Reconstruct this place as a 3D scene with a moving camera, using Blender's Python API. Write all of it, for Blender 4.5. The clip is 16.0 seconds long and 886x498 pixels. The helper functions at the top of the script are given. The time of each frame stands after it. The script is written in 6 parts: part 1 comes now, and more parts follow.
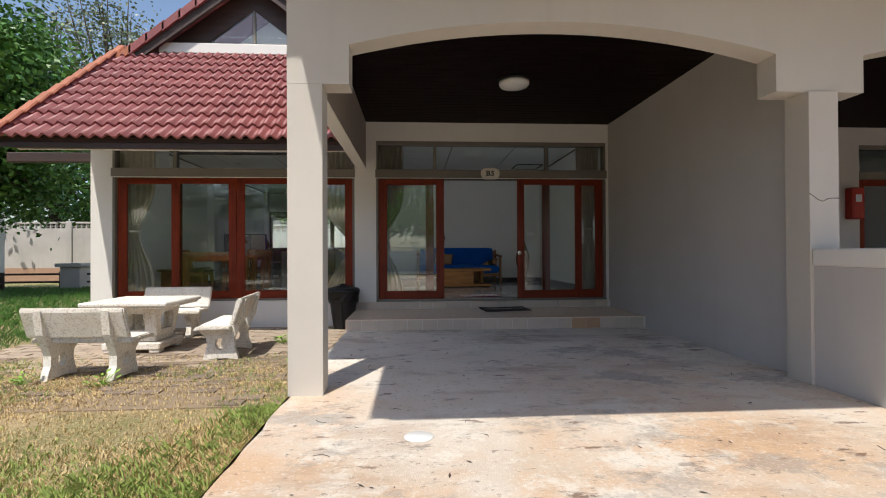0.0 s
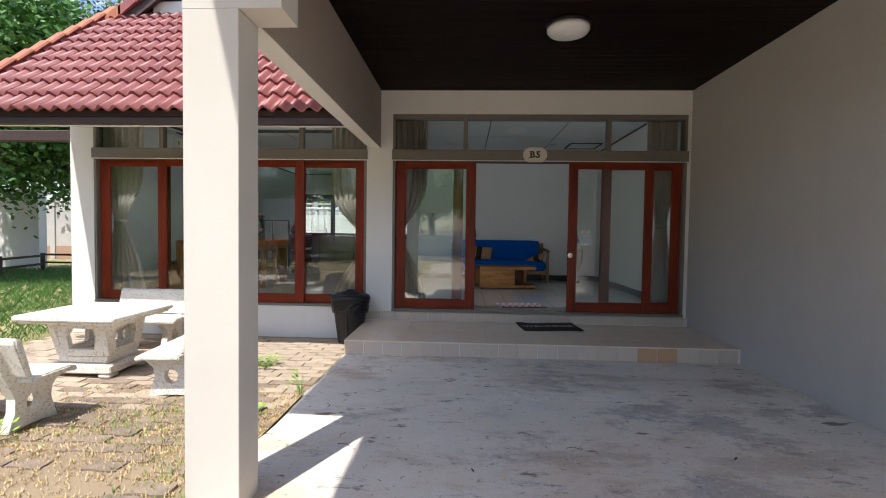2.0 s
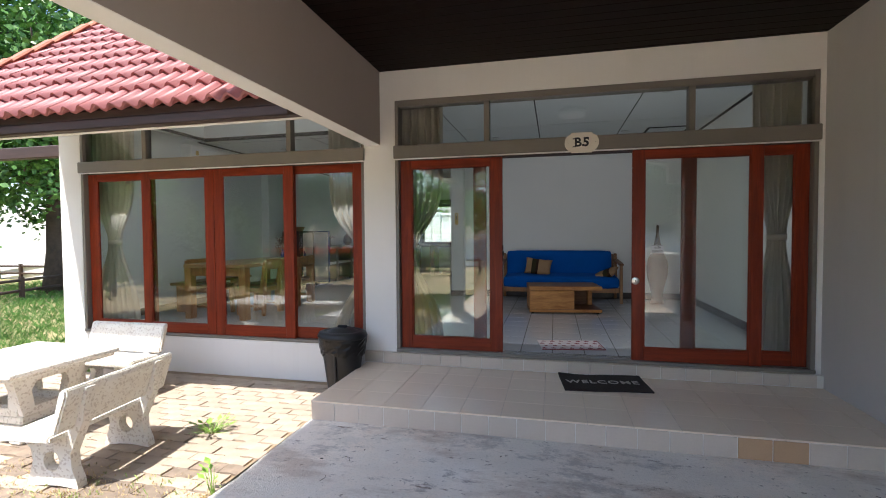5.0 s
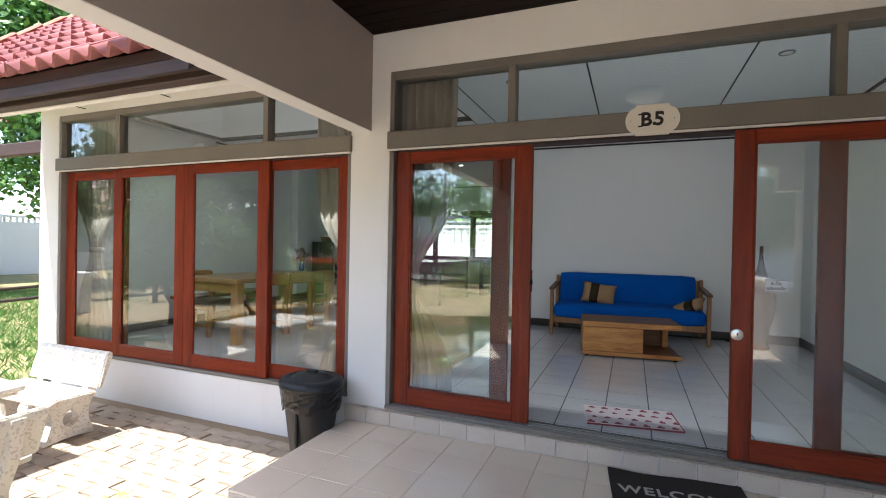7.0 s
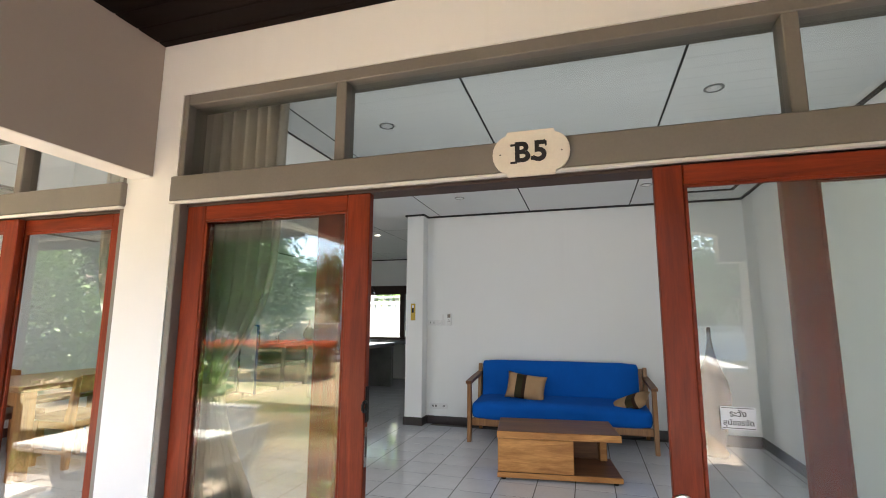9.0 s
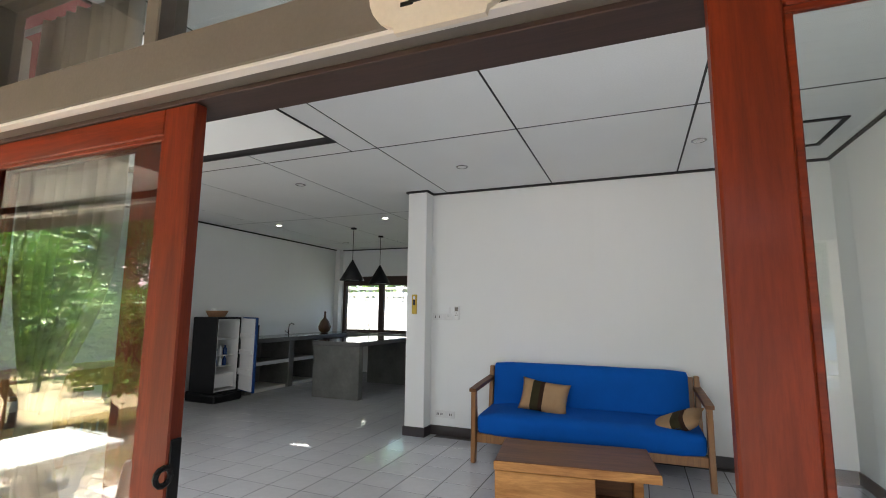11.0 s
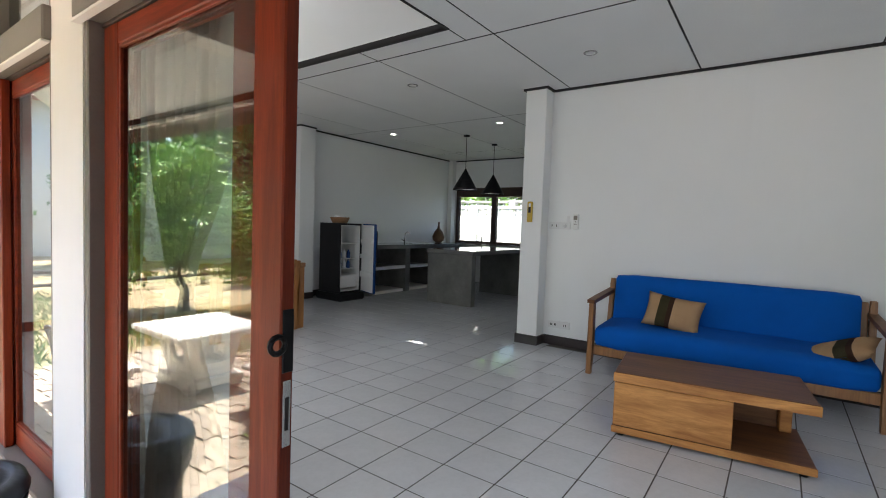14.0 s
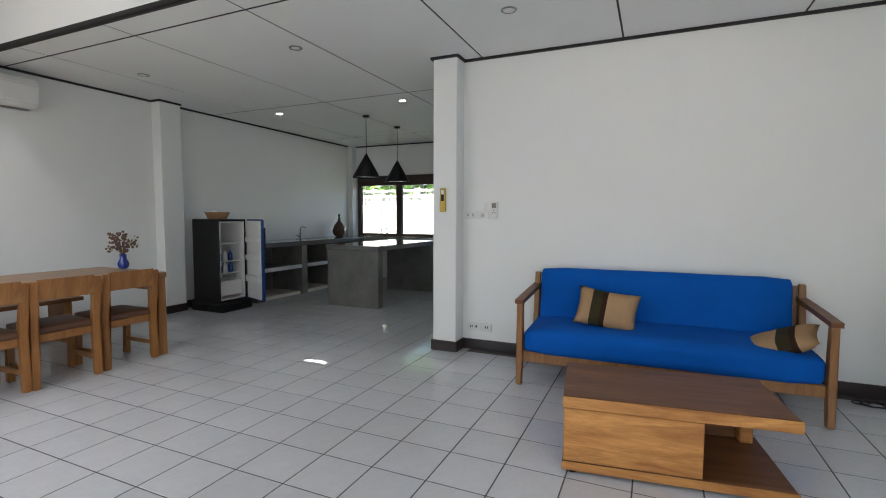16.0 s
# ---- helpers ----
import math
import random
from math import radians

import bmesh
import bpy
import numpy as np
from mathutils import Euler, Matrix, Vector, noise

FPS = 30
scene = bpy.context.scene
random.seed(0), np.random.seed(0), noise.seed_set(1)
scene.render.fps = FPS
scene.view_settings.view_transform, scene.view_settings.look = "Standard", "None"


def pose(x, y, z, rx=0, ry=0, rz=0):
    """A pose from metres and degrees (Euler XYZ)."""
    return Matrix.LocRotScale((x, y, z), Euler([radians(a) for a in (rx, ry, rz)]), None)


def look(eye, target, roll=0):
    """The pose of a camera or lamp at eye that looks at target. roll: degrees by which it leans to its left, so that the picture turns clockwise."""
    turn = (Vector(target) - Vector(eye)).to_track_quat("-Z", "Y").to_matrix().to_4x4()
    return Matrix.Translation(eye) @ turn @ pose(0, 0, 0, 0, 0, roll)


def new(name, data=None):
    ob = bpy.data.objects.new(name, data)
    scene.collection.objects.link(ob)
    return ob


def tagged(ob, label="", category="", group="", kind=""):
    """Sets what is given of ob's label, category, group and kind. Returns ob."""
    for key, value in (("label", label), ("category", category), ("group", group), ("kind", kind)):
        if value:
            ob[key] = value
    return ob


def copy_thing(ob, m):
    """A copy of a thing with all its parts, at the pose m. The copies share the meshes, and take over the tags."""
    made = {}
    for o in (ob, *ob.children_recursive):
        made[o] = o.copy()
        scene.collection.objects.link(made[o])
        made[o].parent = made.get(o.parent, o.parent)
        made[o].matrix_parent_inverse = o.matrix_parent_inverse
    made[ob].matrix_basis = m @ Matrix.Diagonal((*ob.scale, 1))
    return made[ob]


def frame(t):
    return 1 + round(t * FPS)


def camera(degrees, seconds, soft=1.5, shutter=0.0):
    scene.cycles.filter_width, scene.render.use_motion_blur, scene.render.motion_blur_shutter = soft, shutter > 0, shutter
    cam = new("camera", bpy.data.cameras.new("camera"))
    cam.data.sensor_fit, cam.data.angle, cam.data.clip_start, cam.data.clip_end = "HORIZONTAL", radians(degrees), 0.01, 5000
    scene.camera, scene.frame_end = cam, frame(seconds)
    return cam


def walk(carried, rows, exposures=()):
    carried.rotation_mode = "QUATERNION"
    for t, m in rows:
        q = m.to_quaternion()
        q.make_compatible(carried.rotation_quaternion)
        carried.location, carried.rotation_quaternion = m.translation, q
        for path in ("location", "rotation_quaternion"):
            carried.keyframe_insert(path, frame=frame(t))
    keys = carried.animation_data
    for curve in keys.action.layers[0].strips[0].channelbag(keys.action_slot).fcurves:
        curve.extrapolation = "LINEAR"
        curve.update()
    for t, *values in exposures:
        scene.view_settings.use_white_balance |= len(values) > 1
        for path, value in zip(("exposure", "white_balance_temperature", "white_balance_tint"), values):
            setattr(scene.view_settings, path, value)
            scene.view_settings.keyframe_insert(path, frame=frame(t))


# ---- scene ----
cam = camera(86.5, 16.0, soft=1.0)
PATH = [
    (0, (-0.052, 0.14, 1.031), (0.071, 2.136, 1.046), -0.3),
    (0.5, (0.007, 0.486, 1.121), (0.029, 2.486, 1.115), 0.2),
    (1, (0.155, 0.879, 1.178), (0.116, 2.879, 1.158), 0.9),
    (1.5, (0.241, 1.203, 1.187), (0.161, 3.201, 1.146), 1.0),
    (2, (0.293, 1.547, 1.293), (0.202, 3.544, 1.222), 0.8),
    (2.5, (0.404, 1.84, 1.34), (0.275, 3.834, 1.249), 0.5),
    (3, (0.48, 2.094, 1.363), (0.309, 4.083, 1.241), 0.2),
    (3.5, (0.548, 2.364, 1.434), (0.345, 4.351, 1.318), 0.3),
    (3.7, (0.574, 2.452, 1.446), (0.375, 4.439, 1.333), 0.5),
    (5.8, (1.047, 3.599, 1.496), (0.431, 5.501, 1.452), 0.2),
    (6, (1.046, 3.76, 1.515), (0.417, 5.658, 1.474), 0.7),
    (6.5, (1.009, 4.096, 1.491), (0.31, 5.97, 1.482), 0.6),
    (7, (1.063, 4.456, 1.501), (0.32, 6.313, 1.486), 1.1),
    (7.5, (1.133, 4.811, 1.515), (0.34, 6.647, 1.504), 1.2),
    (8, (1.167, 5.203, 1.524), (0.416, 7.056, 1.586), 0.9),
    (8.5, (1.266, 5.507, 1.593), (0.641, 7.397, 1.786), 1.5),
    (9, (1.351, 5.755, 1.63), (0.777, 7.647, 1.927), 0.3),
    (9.2, (1.358, 5.861, 1.628), (0.794, 7.753, 1.943), 0.1),
    (11.3, (1.506, 6.915, 1.662), (0.692, 8.728, 1.89), 0.8),
    (11.5, (1.52, 6.975, 1.654), (0.658, 8.769, 1.848), 0.9),
    (12, (1.572, 7.082, 1.659), (0.53, 8.785, 1.783), 1.3),
    (12.5, (1.581, 7.112, 1.665), (0.434, 8.748, 1.754), 1.3),
    (13, (1.519, 7.041, 1.642), (0.31, 8.633, 1.677), 1.6),
    (13.5, (1.42, 6.961, 1.567), (0.23, 8.568, 1.535), 1.8),
    (14, (1.359, 6.987, 1.554), (0.197, 8.612, 1.453), 2.0),
    (14.5, (1.307, 7.179, 1.56), (0.19, 8.832, 1.424), 1.3),
    (15, (1.218, 7.386, 1.546), (0.214, 9.107, 1.376), 1.1),
    (15.5, (1.036, 7.554, 1.57), (0.145, 9.338, 1.408), 0.6),
    (16, (0.955, 7.613, 1.575), (0.143, 9.436, 1.438), 0.2),
]
walk(cam, [(t, look(eye, target, roll)) for t, eye, target, roll in PATH], exposures=[(0, 0.24, 6500, 10), (1.0, 0.64, 6400, 10), (1.5, 0.76, 6300, 10), (3.5, 1.06, 6200, 10), (6, 1.66, 6150, 10), (7, 1.86, 6150, 10), (8, 2.17, 6250, 10), (8.5, 2.45, 6400, 10), (9, 2.76, 6550, 10), (11.5, 2.80, 6500, 10), (12.5, 2.6, 6400, 10), (14, 2.58, 6350, 10), (16, 2.88, 6400, 10)])

# ---- world, sun, exposure ----
SUN = Vector((-0.214, -0.476, 1.0)).normalized()
world = bpy.data.worlds.new("world")
scene.world = world
world.use_nodes = True
wn = world.node_tree
sky = wn.nodes.new("ShaderNodeTexSky")
sky.sky_type, sky.sun_disc = "NISHITA", False
sky.sun_elevation, sky.sun_rotation = math.asin(SUN.z), math.atan2(SUN.x, SUN.y)
sky.dust_density, sky.ozone_density = 1.5, 1.0
wn.nodes["Background"].inputs["Strength"].default_value = 0.15
wn.links.new(sky.outputs[0], wn.nodes["Background"].inputs["Color"])
sun_data = bpy.data.lights.new("sun", "SUN")
sun_data.energy, sun_data.angle, sun_data.color = 3.9, radians(0.55), (1.0, 0.95, 0.87)
sun = new("sun", sun_data)
sun.matrix_world = look(SUN * 60, (0, 0, 0))


def daylight_fill(name, eye, target, w, h, watts):
    """Area lamp added inside an opening to top up the sky light entering there."""
    d = bpy.data.lights.new(name, "AREA")
    d.shape, d.size, d.size_y, d.energy, d.color = "RECTANGLE", w, h, watts, (0.97, 0.99, 1.0)
    new(name, d).matrix_world = look(eye, target)


daylight_fill("door_daylight", (1.3, 7.985, 1.5), (1.3, 9.2, 1.5), 3.3, 2.3, 4.2)
daylight_fill("window_daylight", (-2.8, 8.15, 1.98), (-2.8, 8.99, 1.13), 3.4, 1.1, 4.8)
daylight_fill("gable_daylight", (-2.87, 8.80, 5.05), (-2.87, 9.9, 4.4), 1.3, 0.4, 4)


# ---- materials ----
def rgb(c):
    return (c[0], c[1], c[2], 1.0)


class Nodes:
    """A small helper round one material's node tree."""

    def __init__(self, name):
        self.m = bpy.data.materials.new(name)
        self.m.use_nodes = True
        self.t = self.m.node_tree
        self.b = self.t.nodes["Principled BSDF"]
        self.co = self.t.nodes.new("ShaderNodeTexCoord").outputs["Object"]

    def link(self, a, b):
        self.t.links.new(a, b)

    def mapped(self, scale=(1, 1, 1), rot=(0, 0, 0), loc=(0, 0, 0)):
        n = self.t.nodes.new("ShaderNodeMapping")
        n.inputs["Scale"].default_value, n.inputs["Rotation"].default_value = scale, rot
        n.inputs["Location"].default_value = loc
        self.link(self.co, n.inputs["Vector"])
        return n.outputs[0]

    def noise(self, scale, detail=5, rough=0.6, vec=None, distort=0.0):
        n = self.t.nodes.new("ShaderNodeTexNoise")
        n.inputs["Scale"].default_value, n.inputs["Detail"].default_value = scale, detail
        n.inputs["Roughness"].default_value, n.inputs["Distortion"].default_value = rough, distort
        self.link(vec or self.co, n.inputs["Vector"])
        return n.outputs["Fac"]

    def step(self, fac, lo, hi):
        n = self.t.nodes.new("ShaderNodeMapRange")
        n.inputs["From Min"].default_value, n.inputs["From Max"].default_value = lo, hi
        self.link(fac, n.inputs["Value"])
        return n.outputs[0]

    def mix(self, fac, a, b, mode="MIX"):
        n = self.t.nodes.new("ShaderNodeMix")
        n.data_type, n.blend_type = "RGBA", mode
        for val, sock in ((fac, n.inputs[0]), (a, n.inputs[6]), (b, n.inputs[7])):
            if isinstance(val, (int, float)):
                sock.default_value = val
            elif isinstance(val, tuple):
                sock.default_value = rgb(val)
            else:
                self.link(val, sock)
        return n.outputs[2]

    def times(self, a, k):
        n = self.t.nodes.new("ShaderNodeMath")
        n.operation = "MULTIPLY"
        self.link(a, n.inputs[0])
        if isinstance(k, (int, float)):
            n.inputs[1].default_value = k
        else:
            self.link(k, n.inputs[1])
        return n.outputs[0]

    def rand(self):
        return self.t.nodes.new("ShaderNodeObjectInfo").outputs["Random"]

    def bump(self, h, strength=0.3, dist=0.01):
        n = self.t.nodes.new("ShaderNodeBump")
        n.inputs["Strength"].default_value, n.inputs["Distance"].default_value = strength, dist
        self.link(h, n.inputs["Height"])
        self.link(n.outputs[0], self.b.inputs["Normal"])

    def done(self, col, rough=0.6, metal=0.0, spec=0.5):
        if isinstance(col, tuple):
            self.b.inputs["Base Color"].default_value = rgb(col)
        else:
            self.link(col, self.b.inputs["Base Color"])
        if isinstance(rough, (int, float)):
            self.b.inputs["Roughness"].default_value = rough
        else:
            self.link(rough, self.b.inputs["Roughness"])
        self.b.inputs["Metallic"].default_value = metal
        self.b.inputs["Specular IOR Level"].default_value = spec
        return self.m


def plain(name, c1, c2=None, scale=2.0, rough=0.6, bump=0.15, fine=90, metal=0.0, spec=0.5, vary=0.0):
    """Two-scale variation between two near colours, with fine relief."""
    n = Nodes(name)
    c2 = c2 or tuple(v * 0.85 for v in c1)
    col = n.mix(n.step(n.noise(scale), 0.3, 0.7), c1, c2)
    f = n.noise(fine, 3)
    col = n.mix(n.times(n.step(f, 0.35, 0.75), 0.25), col, tuple(v * 0.8 for v in c2))
    if vary:
        col = n.mix(n.times(n.rand(), vary), col, tuple(v * 0.6 for v in c2))
    if bump:
        n.bump(f, bump, 0.004)
    return n.done(col, rough, metal, spec)


def plaster(name, c, dirt, rough=0.85):
    """Painted render: faint clouding, streaks running down and small pits."""
    n = Nodes(name)
    big = n.step(n.noise(0.9, 6), 0.38, 0.75)
    col = n.mix(n.times(big, 0.35), c, dirt)
    streak = n.step(n.noise(1.0, 4, vec=n.mapped((7, 7, 0.5))), 0.56, 0.8)
    col = n.mix(n.times(streak, 0.22), col, dirt)
    f = n.noise(140, 3)
    n.bump(f, 0.12, 0.003)
    return n.done(col, rough, 0, 0.3)


def timber(name, c1, c2, axis="z", rough=0.4, ring=9.0, coat=0.0, vary=0.0, spec=0.5):
    """Wood with grain drawn out along one axis."""
    n = Nodes(name)
    s = {"x": (0.7, ring, ring), "y": (ring, 0.7, ring), "z": (ring, ring, 0.7)}[axis]
    v = n.mapped(s)
    g = n.noise(2.2, 6, 0.65, v, 0.8)
    col = n.mix(n.step(g, 0.32, 0.68), c1, c2)
    fib = n.noise(16, 4, 0.7, v)
    col = n.mix(n.times(n.step(fib, 0.45, 0.8), 0.5), col, tuple(k * 0.55 for k in c2))
    blot = n.step(n.noise(1.6, 3), 0.4, 0.75)
    col = n.mix(n.times(blot, 0.3), col, tuple(k * 0.7 for k in c1))
    if vary:
        col = n.mix(n.times(n.rand(), vary), col, tuple(k * 0.5 for k in c2))
    n.bump(fib, 0.12, 0.002)
    n.b.inputs["Coat Weight"].default_value = coat
    n.b.inputs["Coat Roughness"].default_value = 0.15
    return n.done(col, rough, 0, spec)


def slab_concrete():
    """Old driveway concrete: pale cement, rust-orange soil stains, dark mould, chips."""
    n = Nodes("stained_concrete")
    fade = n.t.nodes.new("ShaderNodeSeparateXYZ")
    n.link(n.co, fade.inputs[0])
    # Paler, less rusty towards the porch: brightens the slab's shaded part by colour.
    shade_lift = n.step(fade.outputs["Y"], 2.4, 5.2)
    base_lift = n.mix(shade_lift, (0.54, 0.44, 0.34), (0.90, 0.82, 0.72))
    base = n.mix(n.step(n.noise(1.3, 6), 0.35, 0.7), base_lift, n.mix(shade_lift, (0.66, 0.59, 0.51), (0.82, 0.78, 0.71)))
    rust = n.step(n.noise(0.75, 9, 0.7, n.mapped(loc=(3.1, 1.7, 0))), 0.42, 0.58)
    col = n.mix(n.times(rust, n.step(shade_lift, 1.5, -0.7)), base, (0.60, 0.36, 0.19))
    pale = n.step(n.noise(1.5, 10, 0.78, n.mapped(loc=(9, 4, 0))), 0.52, 0.58)
    col = n.mix(n.times(pale, 0.8), col, (0.70, 0.65, 0.57))
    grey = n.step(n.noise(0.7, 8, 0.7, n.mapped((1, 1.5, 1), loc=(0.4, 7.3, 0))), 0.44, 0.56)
    col = n.mix(n.times(n.times(grey, shade_lift), 0.8), col, (0.74, 0.68, 0.60))
    ash = n.step(n.noise(0.62, 12, 0.78, n.mapped((1, 1.5, 1), loc=(2.4, 4.3, 0))), 0.53, 0.58)
    col = n.mix(n.times(ash, 0.52), col, (0.27, 0.25, 0.235))
    mould = n.step(n.noise(2.1, 10, 0.8, n.mapped((1, 2.4, 1), loc=(1.4, 3.3, 0))), 0.575, 0.62)
    smear = n.step(n.noise(0.9, 9, 0.72, n.mapped((0.8, 2.2, 1), loc=(6.4, 1.3, 0))), 0.53, 0.62)
    col = n.mix(n.times(smear, 0.42), col, (0.36, 0.24, 0.16))
    col = n.mix(n.times(mould, 0.65), col, (0.20, 0.17, 0.15))
    dark = n.step(n.noise(2.6, 8, 0.62, n.mapped((1, 2.6, 1), loc=(5, 2, 0))), 0.63, 0.67)
    col = n.mix(n.times(dark, 0.8), col, (0.13, 0.07, 0.045))
    speck = n.step(n.noise(19, 5, 0.7), 0.61, 0.66)
    col = n.mix(n.times(speck, 0.6), col, (0.13, 0.10, 0.08))
    grit = n.noise(62, 6, 0.85)
    col = n.mix(n.times(n.step(grit, 0.52, 0.64), 0.28), col, (0.24, 0.20, 0.17))
    col = n.mix(n.times(n.step(n.noise(40, 5, 0.8, n.mapped(loc=(2, 2, 0))), 0.55, 0.64), 0.5), col, (0.80, 0.75, 0.67))
    n.bump(grit, 0.7, 0.008)
    return n.done(col, 0.8, 0, 0.35)


def lawn_soil():
    n = Nodes("dry_lawn_soil")
    col = n.mix(n.step(n.noise(0.8, 6), 0.35, 0.65), (0.52, 0.39, 0.23), (0.36, 0.255, 0.14))
    green = n.step(n.noise(0.45, 6, 0.65, n.mapped(loc=(2.2, 5.1, 0))), 0.46, 0.62)
    place = n.t.nodes.new("ShaderNodeSeparateXYZ")
    n.link(n.co, place.inputs[0])
    # Greener grass past Y 5.5, with the tree shade darkened into its colour.
    shade_side = n.step(place.outputs["Y"], 5.5, 8.5)
    verge = n.times(n.step(place.outputs["X"], -2.7, -1.3), n.step(place.outputs["Y"], 3.9, 3.0))
    col = n.mix(n.times(green, 0.75), col, (0.11, 0.15, 0.035))
    lush = n.step(n.noise(1.7, 7, 0.7, n.mapped(loc=(1.2, 8.1, 0))), 0.36, 0.52)
    col = n.mix(n.times(n.times(lush, shade_side), 0.85), col, (0.075, 0.13, 0.03))
    col = n.mix(n.times(n.times(lush, verge), 0.4), col, (0.12, 0.17, 0.04))
    clod = n.step(n.noise(9, 8, 0.8), 0.5, 0.62)
    col = n.mix(n.times(clod, 0.7), col, (0.20, 0.14, 0.08))
    f = n.noise(60, 6, 0.85)
    col = n.mix(n.times(n.step(f, 0.5, 0.6), 0.8), col, (0.66, 0.53, 0.32))
    n.bump(f, 0.7, 0.02)
    return n.done(col, 0.95, 0, 0.2)


def glass_pane(name="window_glass"):
    n = Nodes(name)
    n.b.inputs["Transmission Weight"].default_value = 1.0
    n.b.inputs["IOR"].default_value = 1.72
    return n.done((0.90, 0.95, 0.93), 0.0, 0, 0.5)


def leaf_mat(name, c1, c2):
    n = Nodes(name)
    col = n.mix(n.step(n.noise(1.7, 3), 0.35, 0.65), c1, c2)
    col = n.mix(n.step(n.noise(23, 2), 0.4, 0.7), col, tuple(k * 1.6 for k in c1))
    n.b.inputs["Transmission Weight"].default_value = 0.0
    n.b.inputs["Subsurface Weight"].default_value = 0.0
    return n.done(col, 0.45, 0, 0.4)


def terrazzo():
    n = Nodes("white_terrazzo")
    v = n.t.nodes.new("ShaderNodeTexVoronoi")
    v.inputs["Scale"].default_value = 75
    n.link(n.co, v.inputs["Vector"])
    sep = n.t.nodes.new("ShaderNodeSeparateColor")
    n.link(v.outputs["Color"], sep.inputs[0])
    chip = n.step(sep.outputs[0], 0.80, 0.82)
    col = n.mix(n.step(n.noise(3, 4), 0.35, 0.7), (0.82, 0.79, 0.73), (0.74, 0.68, 0.58))
    col = n.mix(n.times(chip, 0.4), col, (0.36, 0.27, 0.2))
    moss = n.step(n.noise(5, 6, 0.7), 0.58, 0.75)
    col = n.mix(n.times(moss, 0.5), col, (0.33, 0.24, 0.15))
    n.bump(n.noise(60, 4), 0.25, 0.004)
    return n.done(col, 0.75, 0, 0.3)


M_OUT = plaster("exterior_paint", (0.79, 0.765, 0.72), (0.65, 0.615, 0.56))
# Presumably the walls' paint, darkened to put the arch's shade into its colour.
M_ARCH = plaster("shaded_arch_paint", (0.61, 0.57, 0.51), (0.47, 0.43, 0.375))
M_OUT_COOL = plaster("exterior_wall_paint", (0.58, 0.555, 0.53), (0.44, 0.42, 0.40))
M_BEAM = plaster("taupe_beam_face", (0.44, 0.37, 0.315), (0.37, 0.31, 0.265))
M_IN = plaster("interior_white_paint", (0.80, 0.81, 0.80), (0.72, 0.73, 0.72))
M_CEIL = plain("ceiling_board", (0.78, 0.79, 0.78), (0.74, 0.75, 0.74), 1.5, 0.9, 0.05)
M_GAP = plain("black_joint", (0.02, 0.018, 0.018), rough=0.7)
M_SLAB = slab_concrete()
M_LAWN = lawn_soil()
M_GLASS = glass_pane()
M_RED = timber("red_varnished_wood", (0.27, 0.034, 0.0075), (0.13, 0.0165, 0.0045), "z", 0.5, 9, 0.08, spec=0.25)
M_REDX = timber("red_varnished_rail", (0.27, 0.034, 0.0075), (0.13, 0.0165, 0.0045), "x", 0.5, 9, 0.08, spec=0.25)
M_GREY = plain("grey_brown_frame_paint", (0.21, 0.185, 0.155), (0.18, 0.16, 0.135), 3, 0.45)
M_DARKWOOD = timber("dark_stained_wood", (0.010, 0.004, 0.003), (0.005, 0.0022, 0.0018), "x", 0.55, 9, spec=0.08)
M_FASCIA = timber("dark_fascia_wood", (0.07, 0.04, 0.032), (0.04, 0.024, 0.02), "x", 0.6, 9)
M_ROOF = plain("red_roof_tile", (0.35, 0.105, 0.095), (0.24, 0.07, 0.07), 2.5, 0.5, 0.25, 60, vary=0.35)
M_VERGE = plain("orange_verge_tile", (0.46, 0.17, 0.08), (0.36, 0.12, 0.06), 4, 0.6, vary=0.3)
M_FLOORTILE = plain("grey_white_floor_tile", (0.585, 0.592, 0.61), (0.50, 0.507, 0.525), 2.2, 0.08, 0.0, 40, vary=0.12)
M_GROUT = plain("dark_floor_grout", (0.085, 0.075, 0.07), rough=0.9)
M_PORCH = plain("beige_porch_tile", (0.86, 0.715, 0.555), (0.81, 0.665, 0.51), 2, 0.2, 0.05, vary=0.05)
M_STEPTILE = plain("beige_step_tile", (0.66, 0.56, 0.455), (0.60, 0.50, 0.41), 5, 0.35, 0.05, vary=0.25)
M_STEPTILE2 = plain("orange_step_tile", (0.55, 0.35, 0.20), (0.50, 0.315, 0.18), 5, 0.35, 0.05, vary=0.2)
M_PALEGROUT = plain("pale_grout", (0.80, 0.76, 0.69), rough=0.9)
M_PAVER = plain("red_grey_paver", (0.50, 0.40, 0.30), (0.36, 0.285, 0.22), 6, 0.9, 0.6, 60, vary=0.35)
M_PAVER_OLD = plain("weathered_brown_paver", (0.34, 0.26, 0.19), (0.21, 0.16, 0.12), 9, 0.95, 0.7, 60, vary=0.45)
M_PORCHGROUT = plain("beige_porch_grout", (0.60, 0.51, 0.42), rough=0.9)
M_SAND = plain("paver_joint_soil", (0.30, 0.225, 0.145), rough=0.95, bump=0.5)
M_TERRAZZO = terrazzo()
M_BASE = plain("dark_baseboard", (0.035, 0.025, 0.024), rough=0.35)
M_BLUE = plain("royal_blue_fabric", (0.0, 0.10, 0.46), (0.0, 0.085, 0.39), 4, 0.85, 0.3, 260, spec=0.2)
M_SOFAWOOD = timber("golden_brown_wood", (0.36, 0.17, 0.06), (0.20, 0.088, 0.03), "z", 0.35, 12)
